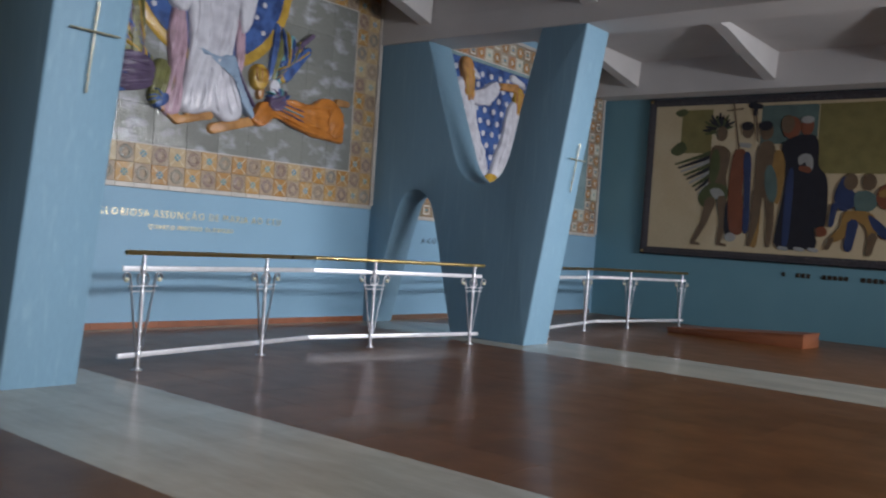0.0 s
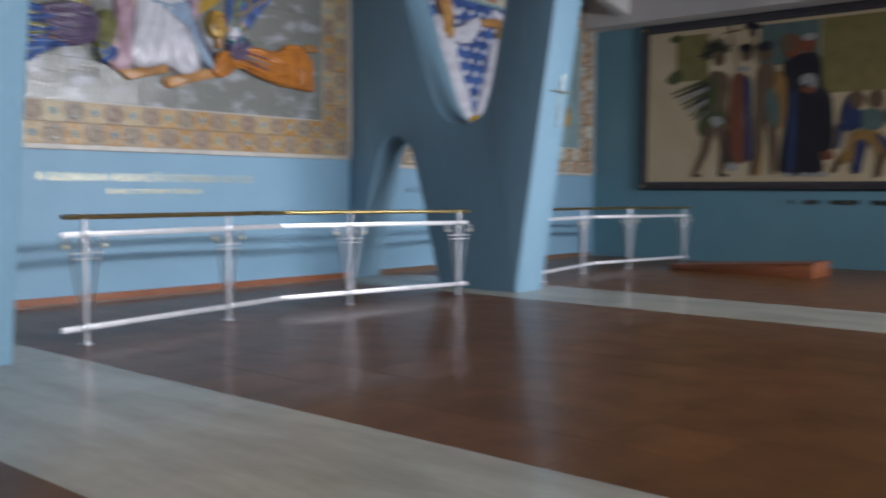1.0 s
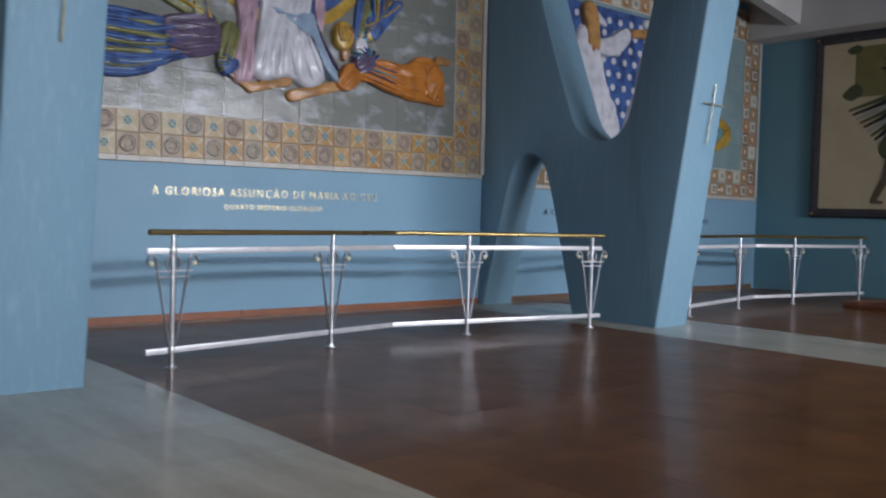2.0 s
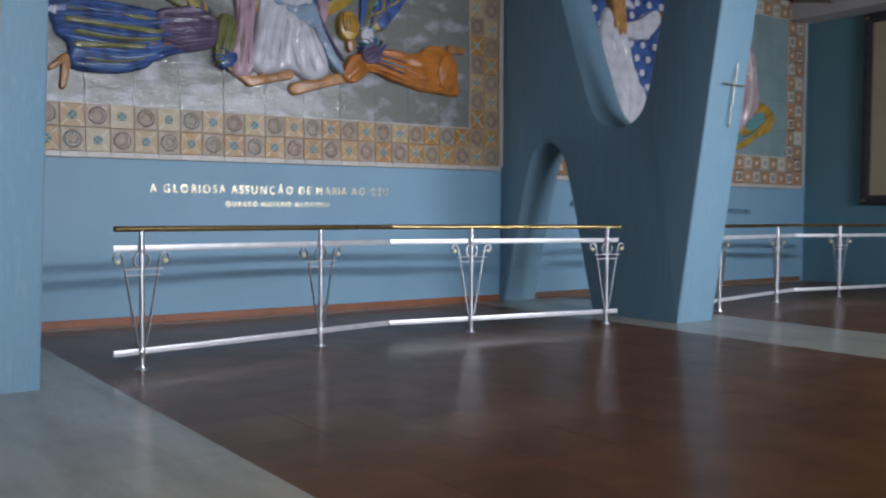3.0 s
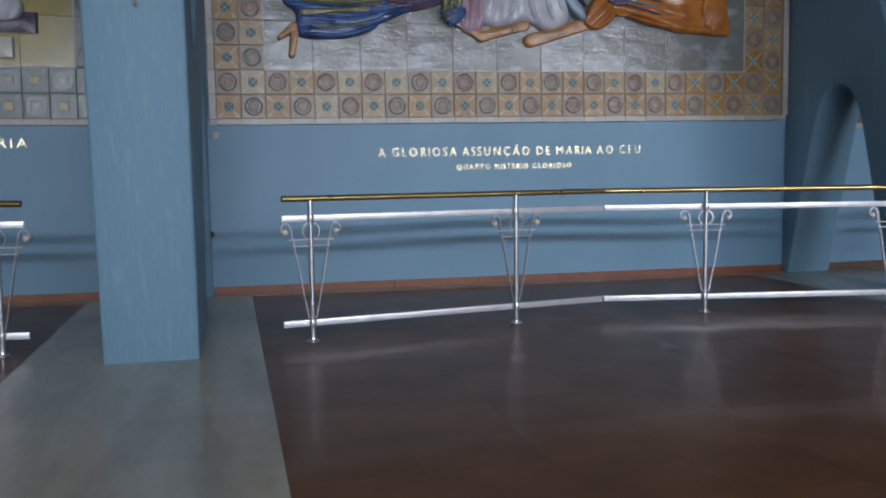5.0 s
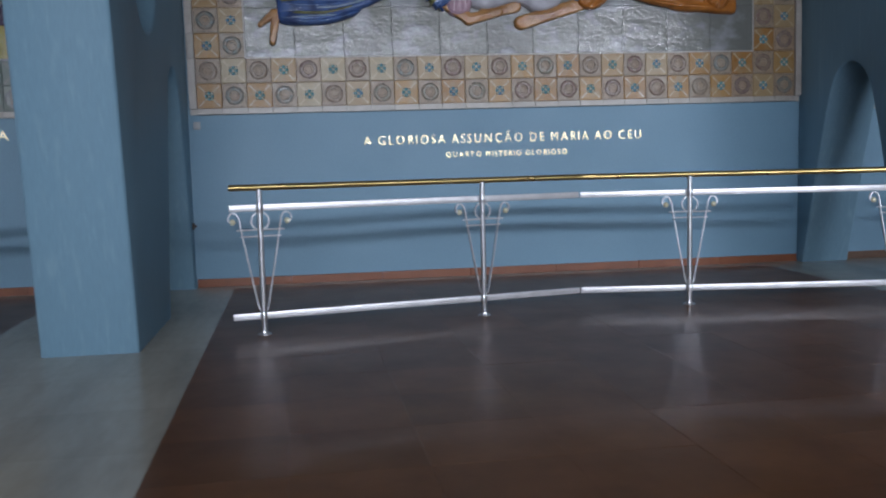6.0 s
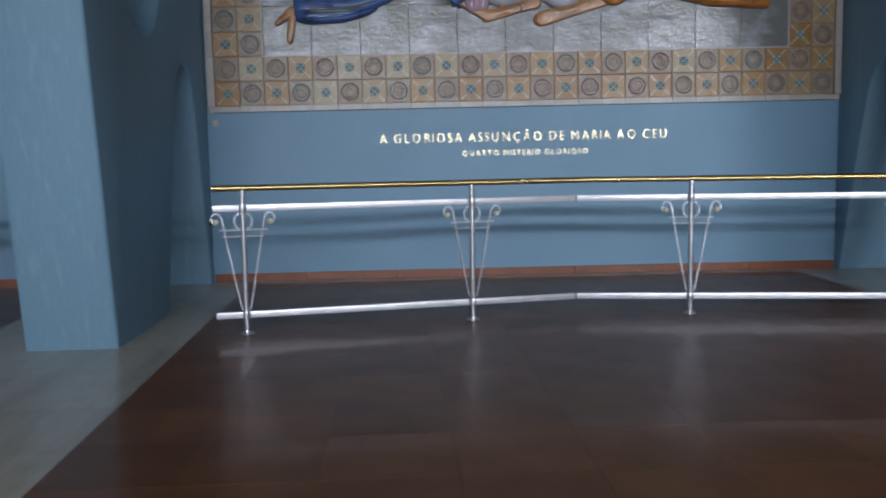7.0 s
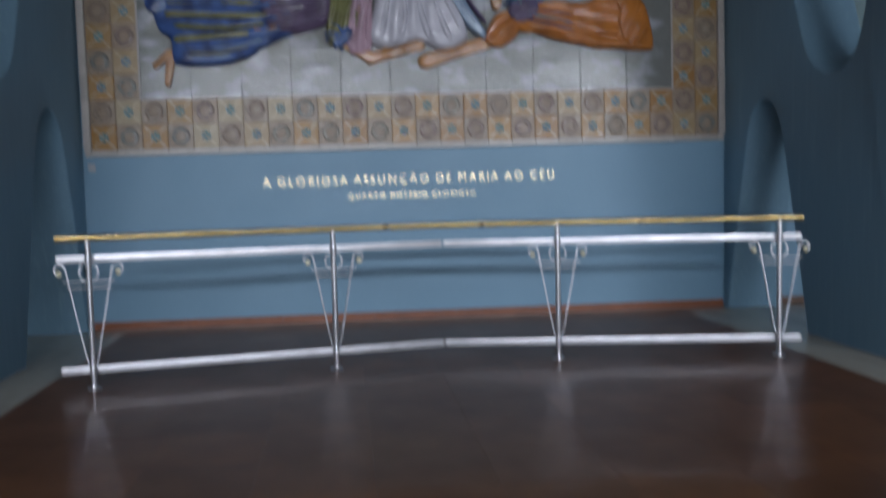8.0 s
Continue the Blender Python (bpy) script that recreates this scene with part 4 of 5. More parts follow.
shape(mural_2, "white_drapery", [(13.3, 4.2), (13.7, 4.4), (13.9, 3.8), (13.7, 3.0), (13.2, 2.55), (12.85, 2.7), (12.95, 3.2), (13.15, 3.6)], WHITE_G, 0.12, folds=18, along=1.5, wave=0.02)
shape(mural_2, "white_drapery", [(12.08, 4.3), (12.4, 4.42), (12.8, 4.62), (12.92, 4.45), (12.7, 4.2), (12.4, 4.08), (12.1, 4.1)], WHITE_G, 0.14, folds=22, along=0.5, wave=0.01)
shape(mural_2, "tan_bar", taper((11.85, 4.75), (12.0, 4.2), 0.17, 0.12), TAN_G, 0.14)
shape(mural_2, "tan_bar", taper((13.0, 4.55), (13.5, 4.6), 0.07, 0.09), TAN_G, 0.12)
shape(mural_2, "gold_knob", oval(13.6, 4.35, 0.16, 0.3, 10), GOLD_G, 0.14, folds=40, along=1.5, wave=0.015)
shape(mural_2, "gold_knob", oval(12.78, 2.68, 0.24, 0.16, 10), GOLD_G, 0.2)
shape(mural_2, "white_knot", taper((12.0, 4.72), (12.3, 4.6), 0.1, 0.04), WHITE_G, 0.09)
shape(mural_2, "white_knot", taper((13.4, 4.78), (13.8, 4.7), 0.08, 0.05), WHITE_G, 0.09)
shape(mural_2, "mauve_drapery", [(14.85, 4.5), (15.3, 4.5), (15.55, 3.9), (15.65, 3.3), (15.35, 3.0), (15.1, 2.75), (14.75, 2.8), (14.6, 3.4)], material("pale_rose_glaze", (0.46, 0.36, 0.38), 0.2, second=(0.38, 0.30, 0.33), scale=5, bump=0.3), 0.12, folds=20, along=1.4, wave=0.02)
shape(mural_2, "gold_curl", [(14.7, 2.72), (15.0, 2.48), (15.3, 2.52), (15.7, 2.72), (16.05, 2.85), (16.2, 3.1), (16.0, 3.3), (15.65, 3.35), (15.5, 3.1), (15.2, 2.85), (14.9, 2.8)], GOLD_G, 0.09, folds=18, along=0.7, wave=0.015)
shape(mural_2, "teal_curl", oval(15.55, 2.98, 0.3, 0.15, 10, 0.5), SKYB, 0.13, folds=28, along=0.6, wave=0.015)
shape(mural_2, "teal_curl", oval(15.05, 2.66, 0.12, 0.1, 10), SKYB, 0.13)

for a, b, c in (((11.75, 4.2), (11.95, 3.6), (12.35, 2.8)), ((11.95, 4.3), (12.15, 3.7), (12.55, 2.85)), ((12.1, 4.1), (12.3, 3.5), (12.62, 3.0)), ((13.75, 4.2), (13.65, 3.5), (13.2, 2.75)), ((13.6, 4.2), (13.45, 3.5), (13.1, 2.8)),
                ((13.4, 4.1), (13.25, 3.5), (13.0, 2.9)), ((12.15, 4.28), (12.4, 4.32), (12.7, 4.25)), ((12.2, 4.15), (12.45, 4.17), (12.68, 4.15))):
    strand(mural_2, "fold", [a, b, c], 0.06, 0.05, WHITE_G, 0.035, 0.15)
for k in range(6):
    strand(mural_2, "fold", [(14.85 + 0.1 * k, 4.4), (14.85 + 0.13 * k, 3.6), (14.8 + 0.11 * k, 2.95)], 0.045, 0.04, PINK_G if k % 2 else CREAM, 0.03, 0.15)
    strand(mural_2, "tuft", [(11.75 + 0.05 * k, 4.72), (11.78 + 0.05 * k, 4.5), (11.85 + 0.04 * k, 4.15)], 0.025, 0.02, GOLD_G if k % 2 else TAN_G, 0.03, 0.17)
    strand(mural_2, "tuft", [(13.48 + 0.05 * k, 4.55), (13.5 + 0.05 * k, 4.35), (13.5 + 0.05 * k, 4.05)], 0.025, 0.02, GOLD_G if k % 2 else TAN_G, 0.03, 0.17)
for k in range(4):
    strand(mural_2, "curl", [(14.75 + 0.12 * k, 2.62 + 0.03 * k), (15.2 + 0.1 * k, 2.62 + 0.08 * k), (15.85 + 0.08 * k, 3.05 + 0.05 * k)], 0.035, 0.03, (GOLD_G, SKYB, GREEN_G, GOLD_G)[k], 0.03, 0.14)

# first panel: dark block, violet step and pale cloth on the yellow ground
shape(mural_0, "violet_block", [(-1.2, 2.72), (1.18, 2.72), (1.18, 2.93), (-1.2, 2.93)], PURP_G, 0.05, steps=1, flat=True)
shape(mural_0, "pale_step", [(-1.0, 2.48), (0.95, 2.48), (0.95, 2.68), (-1.0, 2.68)], CREAM, 0.05, steps=1, flat=True)
shape(mural_0, "white_drapery", [(0.5, 2.95), (0.62, 3.12), (0.9, 3.1), (1.05, 3.02), (1.0, 2.85), (0.7, 2.84)], WHITE_G, 0.1, folds=40, along=1.2, wave=0.012)
shape(mural_0, "dark_drapery", [(-0.6, 2.95), (0.7, 2.98), (0.9, 3.15), (1.15, 3.3), (1.1, 3.9), (0.5, 4.5), (-0.3, 4.4), (-0.8, 3.6)], GREEN_G, 0.1, folds=14, along=1.2, wave=0.03)


# the panels hang slightly out of level
mural_1.rotation_euler.x = radians(0.48)
mural_2.location.z -= 0.04


# ---------------------------------------------------------------- lettering
def text_mesh(body, size, thin=0.0):
    cu = bpy.data.curves.new("letter", "FONT")
    cu.body, cu.size, cu.extrude, cu.offset = body, size, 0.004, -thin
    cu.resolution_u = 3
    ob = bpy.data.objects.new("letter", cu)
    scene.collection.objects.link(ob)
    bpy.context.view_layer.update()
    me = bpy.data.meshes.new_from_object(ob.evaluated_get(bpy.context.evaluated_depsgraph_get()))
    bpy.data.objects.remove(ob)
    bpy.data.curves.remove(cu)
    return me


def width_of(me):
    xs = [v.co.x for v in me.vertices] or [0.0]
    return min(xs), max(xs)


def inscription(body, y0, y1, z, cap, mat, label):
    """Raised letters on the mural wall between y0 and y1, their feet at z."""
    t = thing("inscription", (XW + 0.012, y0, z), label=label, category="lettering", group="wall inscriptions")
    size = cap / 0.69
    lo, hi = width_of(text_mesh(body, size))
    stretch = (y1 - y0) / (hi - lo)
    slim = 0.76 if cap > 0.08 else 0.72
    for i, ch in enumerate(body):
        if ch == " ":
            continue
        me = text_mesh(ch, size, 0.016 * size if cap > 0.08 else 0.004 * size)
        a, b = width_of(me)
        right = width_of(text_mesh(body[: i + 1], size))[1]
        me.materials.clear()
        me.materials.append(mat)
        for v in me.vertices:
            v.co.x = ((v.co.x - a) * slim + (b - a) * (1 - slim) / 2) * stretch
        ob = new("letter", me)
        ob.parent = t
        ob.matrix_basis = Matrix.Translation((0, (right - (b - a) - lo) * stretch, 0)) @ EAST
    return t


inscription("A GLORIOSA ASSUNÇÃO DE MARIA AO CEU", 4.59, 7.75, 1.460, 0.098, GOLD, "raised gilt capital letters on the blue wall").rotation_euler.x = radians(0.3)
inscription("QUARTO MISTERIO GLORIOSO", 5.49, 6.88, 1.312, 0.058, GOLD, "smaller raised gilt capital letters on the blue wall").rotation_euler.x = radians(0.3)
inscription("UNIVERSAL", 14.62, 15.66, 1.28, 0.098, DARKLET, "dark raised capital letters on the shaded wall")
inscription("A CO", 11.03, 11.46, 1.36, 0.098, DARKLET, "dark raised capital letters beside the pier")
inscription("RIA", 0.72, 1.03, 1.585, 0.098, GOLD, "raised gilt capital letters ending an inscription")


# ---------------------------------------------------------------- long painting on the north wall
PX0, PX1, PZ0, PZ1 = -8.84, 1.6, 1.47, 4.93
pt = thing("long_painting", (0, YN - 0.004, 0), label="long dark-framed painting with flat coloured shapes on cream", category="painting")
bm = bmesh.new()
box(bm, PX0 + 0.05, PX1 - 0.05, -0.03, 0, PZ0 + 0.05, PZ1 - 0.05)
part("canvas", bm, CANVAS, pt)
fw = 0.17


def moulding(x0, x1, z0, z1, across):
    bm = bmesh.new()
    prof = ((0, 0.0), (0, 0.05), (0.03, 0.085), (0.09, 0.07), (0.14, 0.045), (0.17, 0.035), (0.17, 0.0))
    ends = []
    if across:
        flip = z1 < z0
        for x, s in ((x0, 1), (x1, -1)):
            ends.append([bm.verts.new((x + s * d, -h, z0 + (-d if flip else d))) for d, h in prof])
    else:
        flip = x1 < x0
        for z, s in ((z0, 1), (z1, -1)):
            ends.append([bm.verts.new((x0 + (-d if flip else d), -h, z + s * d)) for d, h in prof])
    for i in range(len(prof)):
        j = (i + 1) % len(prof)
        bm.faces.new((ends[0][i], ends[0][j], ends[1][j], ends[1][i]))
    bm.faces.new(ends[0])
    bm.faces.new(ends[1][::-1])
    return bm


part("frame_rail", moulding(PX0, PX1, PZ0, PZ0 + 1, True), FRAME, pt)
part("frame_rail", moulding(PX0, PX1, PZ1, PZ1 - 1, True), FRAME, pt)
part("frame_stile", moulding(PX0, PX0 + 1, PZ0, PZ1, False), FRAME, pt)
part("frame_stile", moulding(PX1, PX1 - 1, PZ0, PZ1, False), FRAME, pt)
for x, z in ((PX0 + 0.07, PZ0 + 0.07), (PX0 + 0.07, PZ1 - 0.07)):
    bm = bmesh.new()
    lathe(bm, [(0.035, 0), (0.03, 0.012), (0.012, 0.02)], (0, 0, 0), 10)
    bmesh.ops.transform(bm, matrix=Matrix.Translation((x, -0.075, z)) @ Matrix.Rotation(radians(90), 4, "X"), verts=bm.verts)
    part("corner_boss", bm, BRASS, pt, "small brass corner boss")

CARVE = material("carved_frame_boss", (0.075, 0.065, 0.07), 0.35, second=(0.03, 0.028, 0.035), scale=9, bump=0.3)
for z in (PZ0 + 0.115, PZ1 - 0.115):
    bm = bmesh.new()
    for k in range(86):
        x = PX0 + 0.2 + 0.1185 * k
        for dx, r in ((0.0, 0.034), (0.059, 0.018)):
            ring = [bm.verts.new((x + dx + r * 1.2 * math.cos(a), -0.056, z + r * math.sin(a))) for a in (math.pi / 3 * i for i in range(6))]
            tip = bm.verts.new((x + dx, -0.056 - r * 0.7, z))
            for i in range(6):
                bm.faces.new((ring[i], ring[(i + 1) % 6], tip))
    part("carved_band", bm, CARVE, pt, "row of small carved bosses")

layer = [0.031]


def flat(name, pts, mat, steps=3):
    layer[0] += 0.0003
    return relief(name, pts, 0.0012, mat, pt, SOUTH, lift=layer[0], flat=True, steps=steps)


flat("olive_panel", [(-8.05, 3.72), (-7.35, 3.72), (-7.35, 4.66), (-8.05, 4.66)], P_OLIVE, 1)
flat("teal_panel", [(-6.30, 3.9), (-5.16, 3.9), (-5.16, 4.70), (-6.30, 4.70)], P_TEAL, 1)
flat("olive_panel", [(-5.14, 3.30), (-3.55, 3.30), (-3.55, 4.70), (-5.14, 4.70)], P_OLIVE, 1)
flat("leaf_spray", [(-8.22, 4.62), (-8.02, 4.70), (-7.92, 4.6), (-8.1, 4.52)], P_GREEN)
flat("leaf_spray", [(-8.28, 3.78), (-8.02, 3.98), (-7.9, 3.8), (-8.1, 3.66)], P_GREEN)
# fan of striped blades and a dark rosette on thin stalks
for k in range(11):
    f = k / 10
    flat("blade", taper((-7.08 - 0.25 * f, 3.80 - 0.85 * f), (-8.13 + 0.72 * f, 3.48 - 0.80 * f), 0.055, 0.022, 3), (P_GREEN, P_DARK, P_GREY)[k % 3], 1)
for k in range(13):
    a = 0.25 + 0.26 * k
    flat("blade", taper((-7.2 + 0.1 * math.cos(a), 4.2 + 0.1 * math.sin(a)), (-7.2 + (0.3 + 0.06 * (k % 2)) * math.cos(a), 4.2 + (0.32 + 0.05 * (k % 2)) * math.sin(a)), 0.05, 0.018, 3), P_DARK if k % 3 else P_GREEN, 1)
flat("grey_knob", oval(-7.12, 4.13, 0.122, 0.16, 10, 0), P_BROWN, 2)
flat("brown_shape", [(-7.33, 3.83), (-7.08, 3.87), (-6.9, 3.69), (-6.97, 3.22), (-6.94, 2.92), (-7.31, 2.86), (-7.35, 3.36)], P_BROWN)
flat("dark_patch", [(-7.31, 3.73), (-7.18, 3.78), (-7.12, 3.4), (-7.24, 3.03), (-7.35, 3.26)], P_GREEN)
flat("green_shape", [(-7.54, 2.84), (-7.31, 3.07), (-6.94, 3.01), (-6.92, 2.75), (-7.08, 2.64), (-7.22, 2.75), (-7.39, 2.56), (-7.52, 2.64)], P_GREEN)
flat("pale_patch", [(-7.31, 2.92), (-7.11, 2.97), (-6.97, 2.82), (-7.16, 2.73)], P_GREY)
flat("brown_stalk", taper((-7.28, 2.67), (-7.39, 2.23), 0.122, 0.075, 3), P_BROWN, 1)
flat("brown_stalk", taper((-7.39, 2.23), (-7.62, 1.78), 0.075, 0.047, 3), P_BROWN, 1)
flat("brown_stalk", taper((-7.03, 2.71), (-6.97, 2.23), 0.113, 0.075, 3), P_BROWN, 1)
flat("brown_stalk", taper((-6.97, 2.23), (-7.05, 1.79), 0.075, 0.047, 3), P_BROWN, 1)
flat("brown_stalk", taper((-7.62, 1.78), (-7.46, 1.76), 0.038, 0.028, 3), P_BROWN, 1)
flat("brown_stalk", taper((-7.05, 1.79), (-6.88, 1.76), 0.038, 0.028, 3), P_BROWN, 1)
# upright coloured shapes with small round tops
flat("thin_pole", taper((-6.91, 4.79), (-6.73, 3.78), 0.015, 0.015, 3), P_BROWN, 1)
flat("thin_bar", taper((-7.05, 4.62), (-6.69, 4.65), 0.015, 0.015, 3), P_BROWN, 1)
flat("dark_shape", [(-6.94, 2.56), (-6.82, 2.75), (-6.78, 2.09), (-6.92, 2)], P_DARK)
flat("rust_shape", [(-6.84, 3.69), (-6.69, 3.8), (-6.58, 3.69), (-6.6, 2.94), (-6.52, 2.09), (-6.82, 2.08), (-6.9, 2.92)], P_RUST)
flat("navy_shape", [(-6.62, 3.67), (-6.46, 3.65), (-6.43, 2.94), (-6.41, 2.13), (-6.54, 2.11), (-6.56, 2.92)], P_BLUE)
flat("pale_patch", taper((-6.69, 3.89), (-6.52, 3.87), 0.047, 0.056, 3), P_GREY, 1)
flat("brown_knob", oval(-6.56, 4.19, 0.122, 0.169, 10, 0), P_BROWN, 2)
flat("dark_cap", oval(-6.58, 4.28, 0.132, 0.094, 10, 0), P_DARK, 2)
flat("mustard_shape", [(-6.29, 2.56), (-6.18, 2.66), (-6.22, 1.81), (-6.37, 1.83), (-6.33, 2.19)], P_YELLOW)
flat("brown_stalk", taper((-6.26, 2.92), (-6.29, 2.28), 0.113, 0.085, 3), P_BROWN, 1)
flat("brown_stalk", taper((-6.29, 2.28), (-6.39, 1.81), 0.085, 0.047, 3), P_BROWN, 1)
flat("brown_stalk", taper((-6.03, 2.9), (-5.97, 2.28), 0.103, 0.075, 3), P_BROWN, 1)
flat("brown_stalk", taper((-5.97, 2.28), (-5.99, 1.81), 0.075, 0.047, 3), P_BROWN, 1)
flat("brown_shape", [(-6.33, 3.83), (-6.14, 3.97), (-5.97, 3.83), (-5.95, 3.31), (-5.94, 2.86), (-6.31, 2.84), (-6.35, 3.36)], P_BROWN)
flat("brown_knob", oval(-6.17, 4.17, 0.141, 0.188, 10, 0), P_BROWN, 2)
flat("dark_cap", oval(-6.2, 4.28, 0.15, 0.103, 10, 0), P_DARK, 2)
flat("mustard_shape", [(-5.99, 3.69), (-5.84, 3.76), (-5.73, 3.67), (-5.75, 3.12), (-5.84, 2.66), (-5.99, 2.92)], P_YELLOW)
flat("teal_shape", oval(-6.01, 3.08, 0.132, 0.395, 10, 0.15), P_TEAL, 2)
flat("thin_pole", taper((-6.45, 4.79), (-6.35, 3.97), 0.019, 0.019, 3), P_BROWN, 1)
flat("dark_knot", taper((-6.54, 4.71), (-6.33, 4.68), 0.056, 0.056, 3), P_DARK, 1)
flat("dark_knot", taper((-6.45, 4.81), (-6.43, 4.53), 0.047, 0.047, 3), P_DARK, 1)
flat("pale_disc", oval(-6.79, 1.94, 0.122, 0.094, 10, 0), P_GREY, 2)
# large dark shape with two rust tops
flat("rust_knob", oval(-5.67, 4.23, 0.188, 0.226, 10, 0), P_RUST, 2)
flat("dark_cap", oval(-5.75, 4.3, 0.141, 0.188, 10, 0), P_BROWN, 2)
flat("rust_knob", oval(-5.36, 4.25, 0.132, 0.188, 10, 0), P_RUST, 2)
flat("pale_cap", oval(-5.36, 4.38, 0.132, 0.075, 10, 0), P_GREY, 2)
flat("dark_shape", [(-5.84, 3.85), (-5.62, 4.04), (-5.24, 4.08), (-5.11, 3.87), (-5.09, 3.45), (-4.9, 3.17), (-4.88, 2.28), (-5.09, 2.19), (-5.05, 1.81), (-5.8, 1.78), (-5.84, 2.19), (-5.75, 2.84), (-5.75, 3.5)], P_DARK)
flat("navy_patch", [(-5.69, 3.22), (-5.56, 3.31), (-5.58, 1.91), (-5.71, 1.89)], P_BLUE)
flat("pale_shape", [(-5.5, 3.61), (-5.37, 3.7), (-5.22, 3.63), (-5.2, 3.39), (-5.31, 3.35), (-5.35, 3.52), (-5.46, 3.46)], P_GREY)
flat("rust_patch", taper((-5.43, 3.4), (-5.28, 3.37), 0.056, 0.066, 3), P_RUST, 1)
flat("pale_patch", taper((-5.75, 1.78), (-5.6, 1.76), 0.038, 0.038, 3), P_GREY, 1)
flat("pale_patch", taper((-5.43, 1.78), (-5.28, 1.76), 0.038, 0.038, 3), P_GREY, 1)
flat("pale_patch", taper((-5.16, 1.78), (-5.01, 1.76), 0.038, 0.038, 3), P_GREY, 1)
flat("brown_shape", [(-5.05, 2.19), (-4.9, 2.24), (-4.84, 2.09), (-5.01, 2.04)], P_RUST)
# two small blue shapes and a drum-like disc
flat("navy_shape", [(-4.71, 3.03), (-4.58, 3.25), (-4.48, 3.03), (-4.37, 2.92), (-4.37, 2.66), (-4.58, 2.56), (-4.67, 2.64), (-4.75, 2.79)], P_BLUE)
flat("brown_knob", oval(-4.46, 3.14, 0.132, 0.169, 10, 0), P_BROWN, 2)
flat("navy_shape", [(-4.37, 2.92), (-4.12, 2.96), (-3.95, 2.82), (-4.03, 2.6), (-4.33, 2.56)], P_TEAL)
flat("brown_knob", oval(-4.12, 3.14, 0.132, 0.169, 10, 0), P_BROWN, 2)
flat("rust_disc", oval(-3.78, 2.86, 0.207, 0.244, 10, 0), P_RUST, 2)
flat("mustard_patch", taper((-3.88, 2.92), (-3.69, 2.96), 0.075, 0.075, 3), P_YELLOW, 1)
flat("navy_stalk", taper((-4.73, 2.66), (-4.78, 2.28), 0.066, 0.047, 3), P_BLUE, 1)
flat("mustard_shape", [(-4.54, 2.54), (-4.28, 2.58), (-4.01, 2.51), (-3.92, 2.19), (-4.01, 1.94), (-4.12, 2.28), (-4.33, 2.36), (-4.45, 2.09), (-4.71, 1.94), (-4.78, 2.04), (-4.62, 2.23)], P_YELLOW)
flat("navy_shape", [(-4.11, 2.51), (-3.9, 2.39), (-3.67, 2.15), (-3.77, 2.04), (-3.99, 2.23)], P_BLUE)
flat("brown_stalk", taper((-3.67, 2.09), (-3.54, 2.19), 0.056, 0.038, 3), P_BROWN, 1)
flat("navy_stalk", taper((-4.37, 2.32), (-4.43, 1.85), 0.103, 0.085, 3), P_BLUE, 1)
flat("brown_stalk", taper((-3.99, 2.09), (-4.05, 1.76), 0.085, 0.056, 3), P_BROWN, 1)
flat("brown_stalk", taper((-4.75, 2), (-4.82, 1.83), 0.056, 0.047, 3), P_BROWN, 1)
# stylised tree
flat("tree_shape", [(-3.36, 1.66), (-2.94, 1.66), (-2.98, 2.4), (-2.9, 3.2), (-3.1, 3.6), (-3.24, 3.2), (-3.2, 2.4)], P_GREEN)
for k, (du, dw) in enumerate(((-0.5, 2.75), (-0.42, 3.0), (0.25, 2.8))):
    flat("tree_shape", taper((-3.12, dw - 0.35), (-3.12 + du, dw), 0.08, 0.04), P_GREEN)
flat("dark_crown", [(-3.6, 4.2), (-3.5, 4.6), (-3.1, 4.7), (-2.8, 4.4), (-2.5, 3.9), (-2.7, 3.4), (-3.1, 3.3), (-3.45, 3.5)], P_DARK)
for k in range(4):
    flat("pale_leaf", taper((-3.2 + 0.2 * k, 3.75 + 0.06 * k), (-2.9 + 0.2 * k, 3.95 + 0.1 * k), 0.09, 0.05), P_GREY)
flat("violet_shape", [(-2.7, 2.6), (-2.3, 3.3), (-1.9, 2.7), (-2.2, 2.5)], P_PURPLE)
flat("mustard_shape", oval(-1.6, 3.2, 0.4, 0.9, 12), P_YELLOW)
flat("navy_shape", oval(-0.3, 2.9, 0.4, 1.1, 12), P_BLUE)

# lettering under the painting, too faint to read
t = thing("inscription", (0, YN - 0.002, 1.245), label="row of small dark raised marks under the painting", category="lettering", group="wall inscriptions")
x = -5.66
for w in (0.08, 0.30, 0.52, 0.56, 0.22, 0.6, 0.4, 0.5, 0.3):
    n = max(1, round(w / 0.105))
    for i in range(n):
        part("letter", soft_box(x + i * w / n, x + (i + 0.72) * w / n, -0.012, 0, -0.045, 0.045, 0.003, 1), DARKLET, t)
    x += w + 0.2

# ---------------------------------------------------------------- low platform by the painting
t = thing("wooden_ramp", (-5.62, 15.2, 0), label="low orange-brown wooden ramp, wedge shaped, standing on the floor", category="ramp")


def wedge(x0, x1, y0, y1, z0, z1, base=0.0, r=0.004):
    """A board whose top rises from z0 to z1."""
    bm = bmesh.new()
    v = [bm.verts.new(p) for p in ((x0, y0, base), (x1, y0, base), (x1, y1, base), (x0, y1, base), (x0, y0, z0), (x1, y0, z1), (x1, y1, z1), (x0, y1, z0))]
    for f in ((3, 2, 1, 0), (4, 5, 6, 7), (0, 1, 5, 4), (1, 2, 6, 5), (2, 3, 7, 6), (3, 0, 4, 7)):
        bm.faces.new([v[i] for i in f])
    bmesh.ops.bevel(bm, geom=bm.edges, offset=r, segments=2, affect="EDGES", profile=0.5)
    return bm


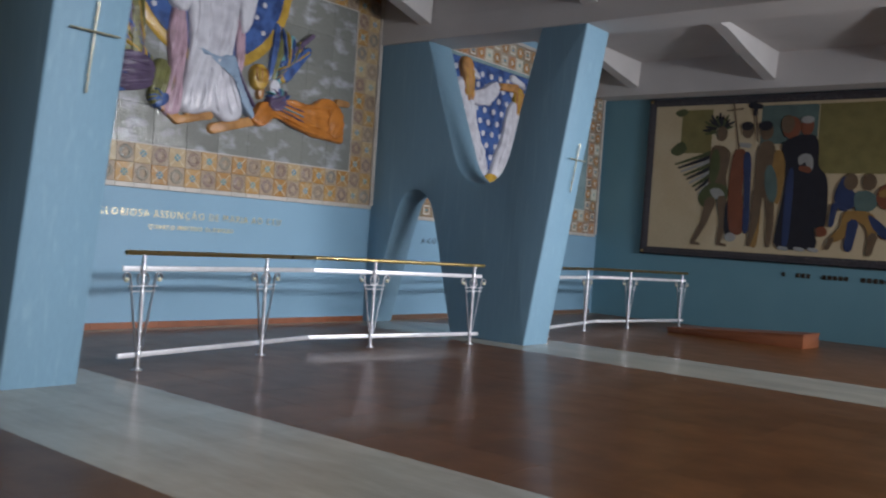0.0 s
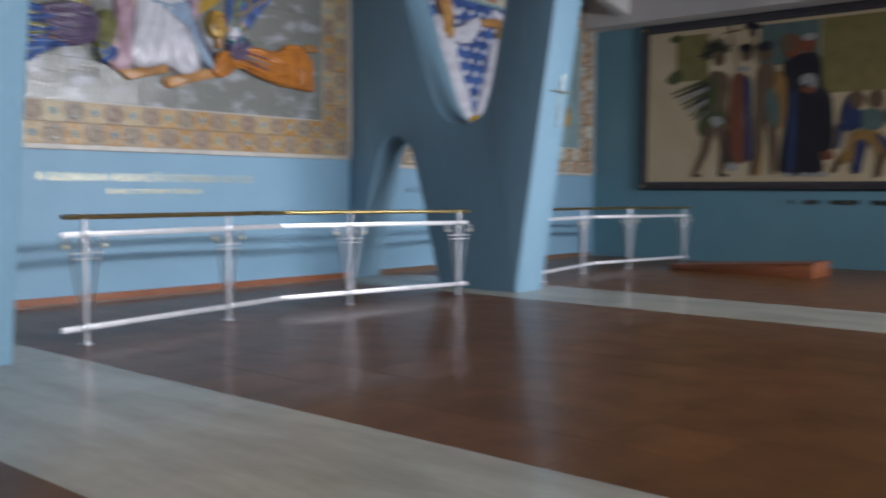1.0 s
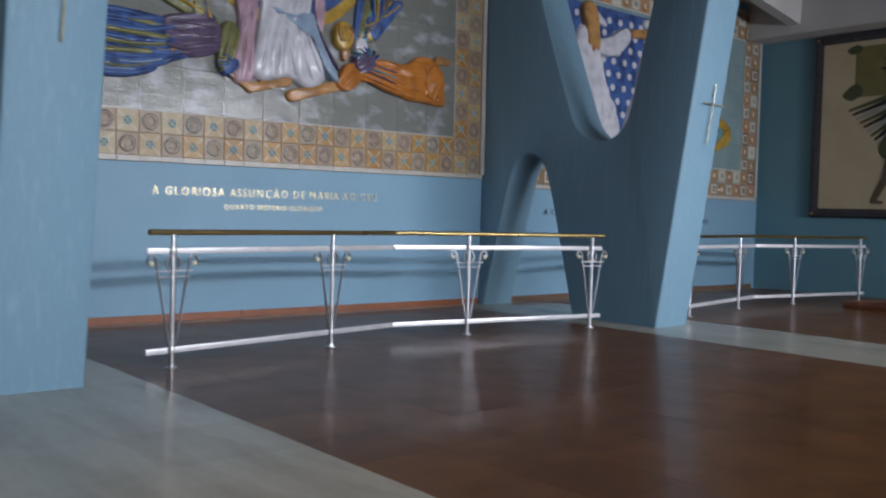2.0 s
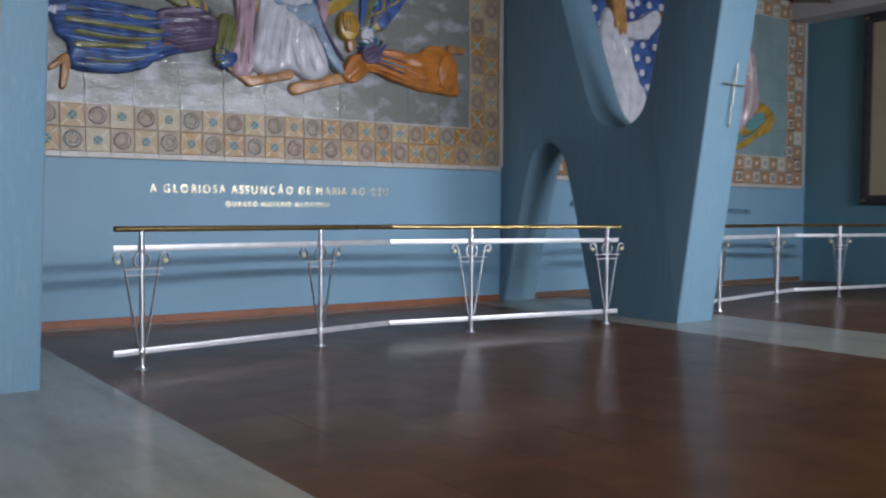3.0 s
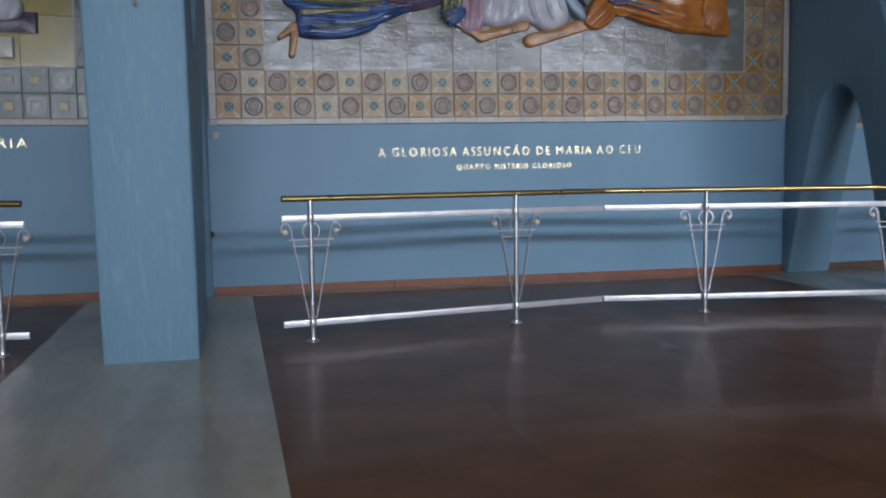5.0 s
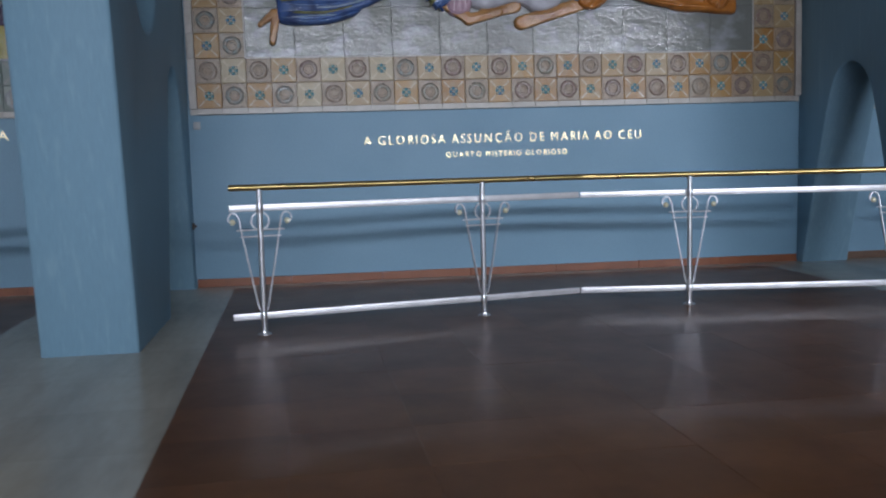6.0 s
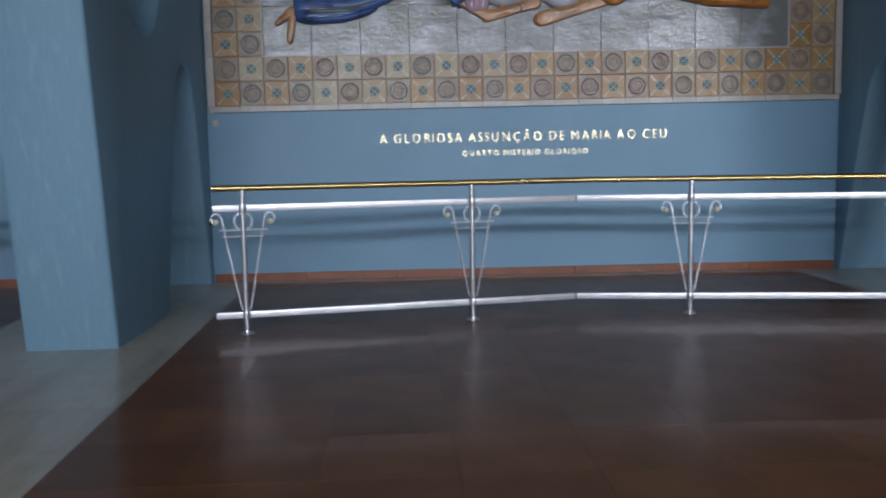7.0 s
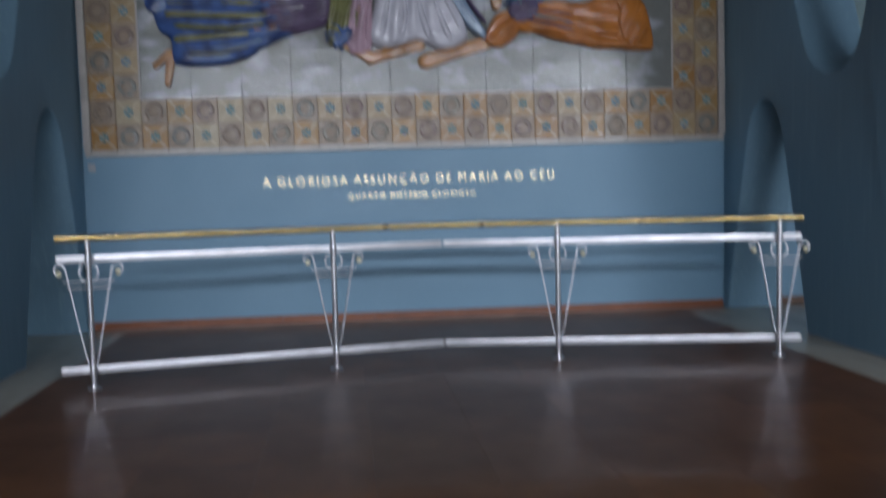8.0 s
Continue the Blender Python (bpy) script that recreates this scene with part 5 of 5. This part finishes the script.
part("side_board", wedge(-1.25, 1.25, -0.45, -0.42, 0.07, 0.225), WOOD, t, smooth=True)
part("side_board", wedge(-1.25, 1.25, 0.42, 0.45, 0.07, 0.225), WOOD, t, smooth=True)
part("end_board", soft_box(1.22, 1.25, -0.419, 0.419, 0.0, 0.222, 0.003), WOOD, t, smooth=True)
bm = bmesh.new()
v = [bm.verts.new((x, y, z + d)) for d in (0, 0.03) for x, y, z in ((-1.26, -0.46, 0.072), (1.26, -0.46, 0.227), (1.26, 0.46, 0.227), (-1.26, 0.46, 0.072))]
for f in ((3, 2, 1, 0), (4, 5, 6, 7), (0, 1, 5, 4), (1, 2, 6, 5), (2, 3, 7, 6), (3, 0, 4, 7)):
    bm.faces.new([v[i] for i in f])
part("top_board", bm, WOOD, t)

# small boxes on the mural wall
t = thing("junction_box", (XW, 2.87, 1.70), label="small grey plastic box on the wall below the mural", category="junction box")
part("cover", soft_box(0.001, 0.03, -0.035, 0.035, -0.04, 0.04, 0.006), PLASTIC, t, smooth=True)

t = thing("wall_socket", (-9.86, PIERS[0] + 0.396, 0.66), label="small dark socket on the pier's side by the wall", category="socket")
part("plate", soft_box(-0.03, 0.03, 0.0, 0.025, -0.035, 0.035, 0.005), DARKLET, t, smooth=True)
part("knob", soft_box(-0.012, 0.012, 0.025, 0.045, -0.012, 0.012, 0.004), DARKLET, t, smooth=True)

# ---------------------------------------------------------------- skirting boards
def skirting(y0, y1, mat=SKIRT):
    n = round((y1 - y0) / 0.98)
    w = (y1 - y0) / n
    base = tagged(new("baseboard"), "reddish terracotta skirting along the mural wall", "baseboard", kind="structure")
    bm = soft_box(0, 0.022, 0.001, w - 0.001, 0, 0.085, 0.005)
    me = link_mesh("skirting_board", bm, mat)
    for i in range(n):
        piece("skirting_board", me, base, Matrix.Translation((XW + 0.001, y0 + i * w, 0.0)))


for yc in (PIERS[0] - BAY, PIERS[0], PIERS[1]):
    # the far bay takes the copy with shade in its colour
    skirting(yc + (0.41 if yc == PIERS[0] else 0.292), min(yc + BAY - 0.292, YN - 0.002), SKIRT if yc < 9 else SKIRT_SHADED)


# ---------------------------------------------------------------- floor pieces
def floor_tile(w, d, mat):
    bm = bmesh.new()
    g = 0.0 if mat is MARBLE else 0.0003
    v = [bm.verts.new((sx * (w / 2 - g), sy * (d / 2 - g), -0.0055)) for sx, sy in ((-1, -1), (1, -1), (1, 1), (-1, 1))]
    v += [bm.verts.new((sx * (w / 2 - 2 * g), sy * (d / 2 - 2 * g), 0)) for sx, sy in ((-1, -1), (1, -1), (1, 1), (-1, 1))]
    for f in ((4, 5, 6, 7), (0, 1, 5, 4), (1, 2, 6, 5), (2, 3, 7, 6), (3, 0, 4, 7)):
        bm.faces.new([v[i] for i in f])
    return link_mesh("floor_tile", bm, mat)


rng = random.Random(7)


def field(x0, x1, y0, y1, size, mat, near=None, name="floor_tile"):
    nx, ny = max(1, round((x1 - x0) / size)), max(1, round((y1 - y0) / size))
    w, d = (x1 - x0) / nx, (y1 - y0) / ny
    me = floor_tile(w, d, mat)
    rest = []
    for i in range(nx):
        for j in range(ny):
            x, y = x0 + (i + 0.5) * w, y0 + (j + 0.5) * d
            if near and near[0] <= x <= near[1]:
                tilt = 0.0 if mat is MARBLE else 0.0014
                m = Matrix.Translation((x, y, 0)) @ Euler((rng.uniform(-1, 1) * tilt, rng.uniform(-1, 1) * tilt, 0)).to_matrix().to_4x4()
                piece(name, me, floor, m)
            else:
                rest.append((x, y))
    if rest:
        verts, faces = [], []
        for x, y in rest:
            k = len(verts)
            verts += [(v.co.x + x, v.co.y + y, v.co.z) for v in me.vertices]
            faces += [[k + i for i in p.vertices] for p in me.polygons]
        out = bpy.data.meshes.new(name + "s")
        out.from_pydata(verts, [], faces)
        out.materials.append(mat)
        ob = tagged(new(name + "s", out), kind="stuff")
        ob.parent = floor


BAND = (-0.86, 0.80)
bands = [(yc + BAND[0], yc + BAND[1]) for yc in (PIERS[0] - BAY, PIERS[0], PIERS[1] + 0.03)]
XB = -9.77
for y0, y1 in bands:
    field(XB, XE, y0, y1, 0.795, MARBLE, (-9.9, 3.0), "marble_tile")
gaps = [(YS, bands[0][0]), (bands[0][1], bands[1][0]), (bands[1][1], bands[2][0]), (bands[2][1], YN)]
for k, (y0, y1) in enumerate(gaps):
    field(XB, XE, y0, y1, 0.6, BROWN, (-9.9, 6.0) if k == 2 else None)
field(XW, XB, YS, YN, 0.8, MARBLE, None, "marble_edge_tile")
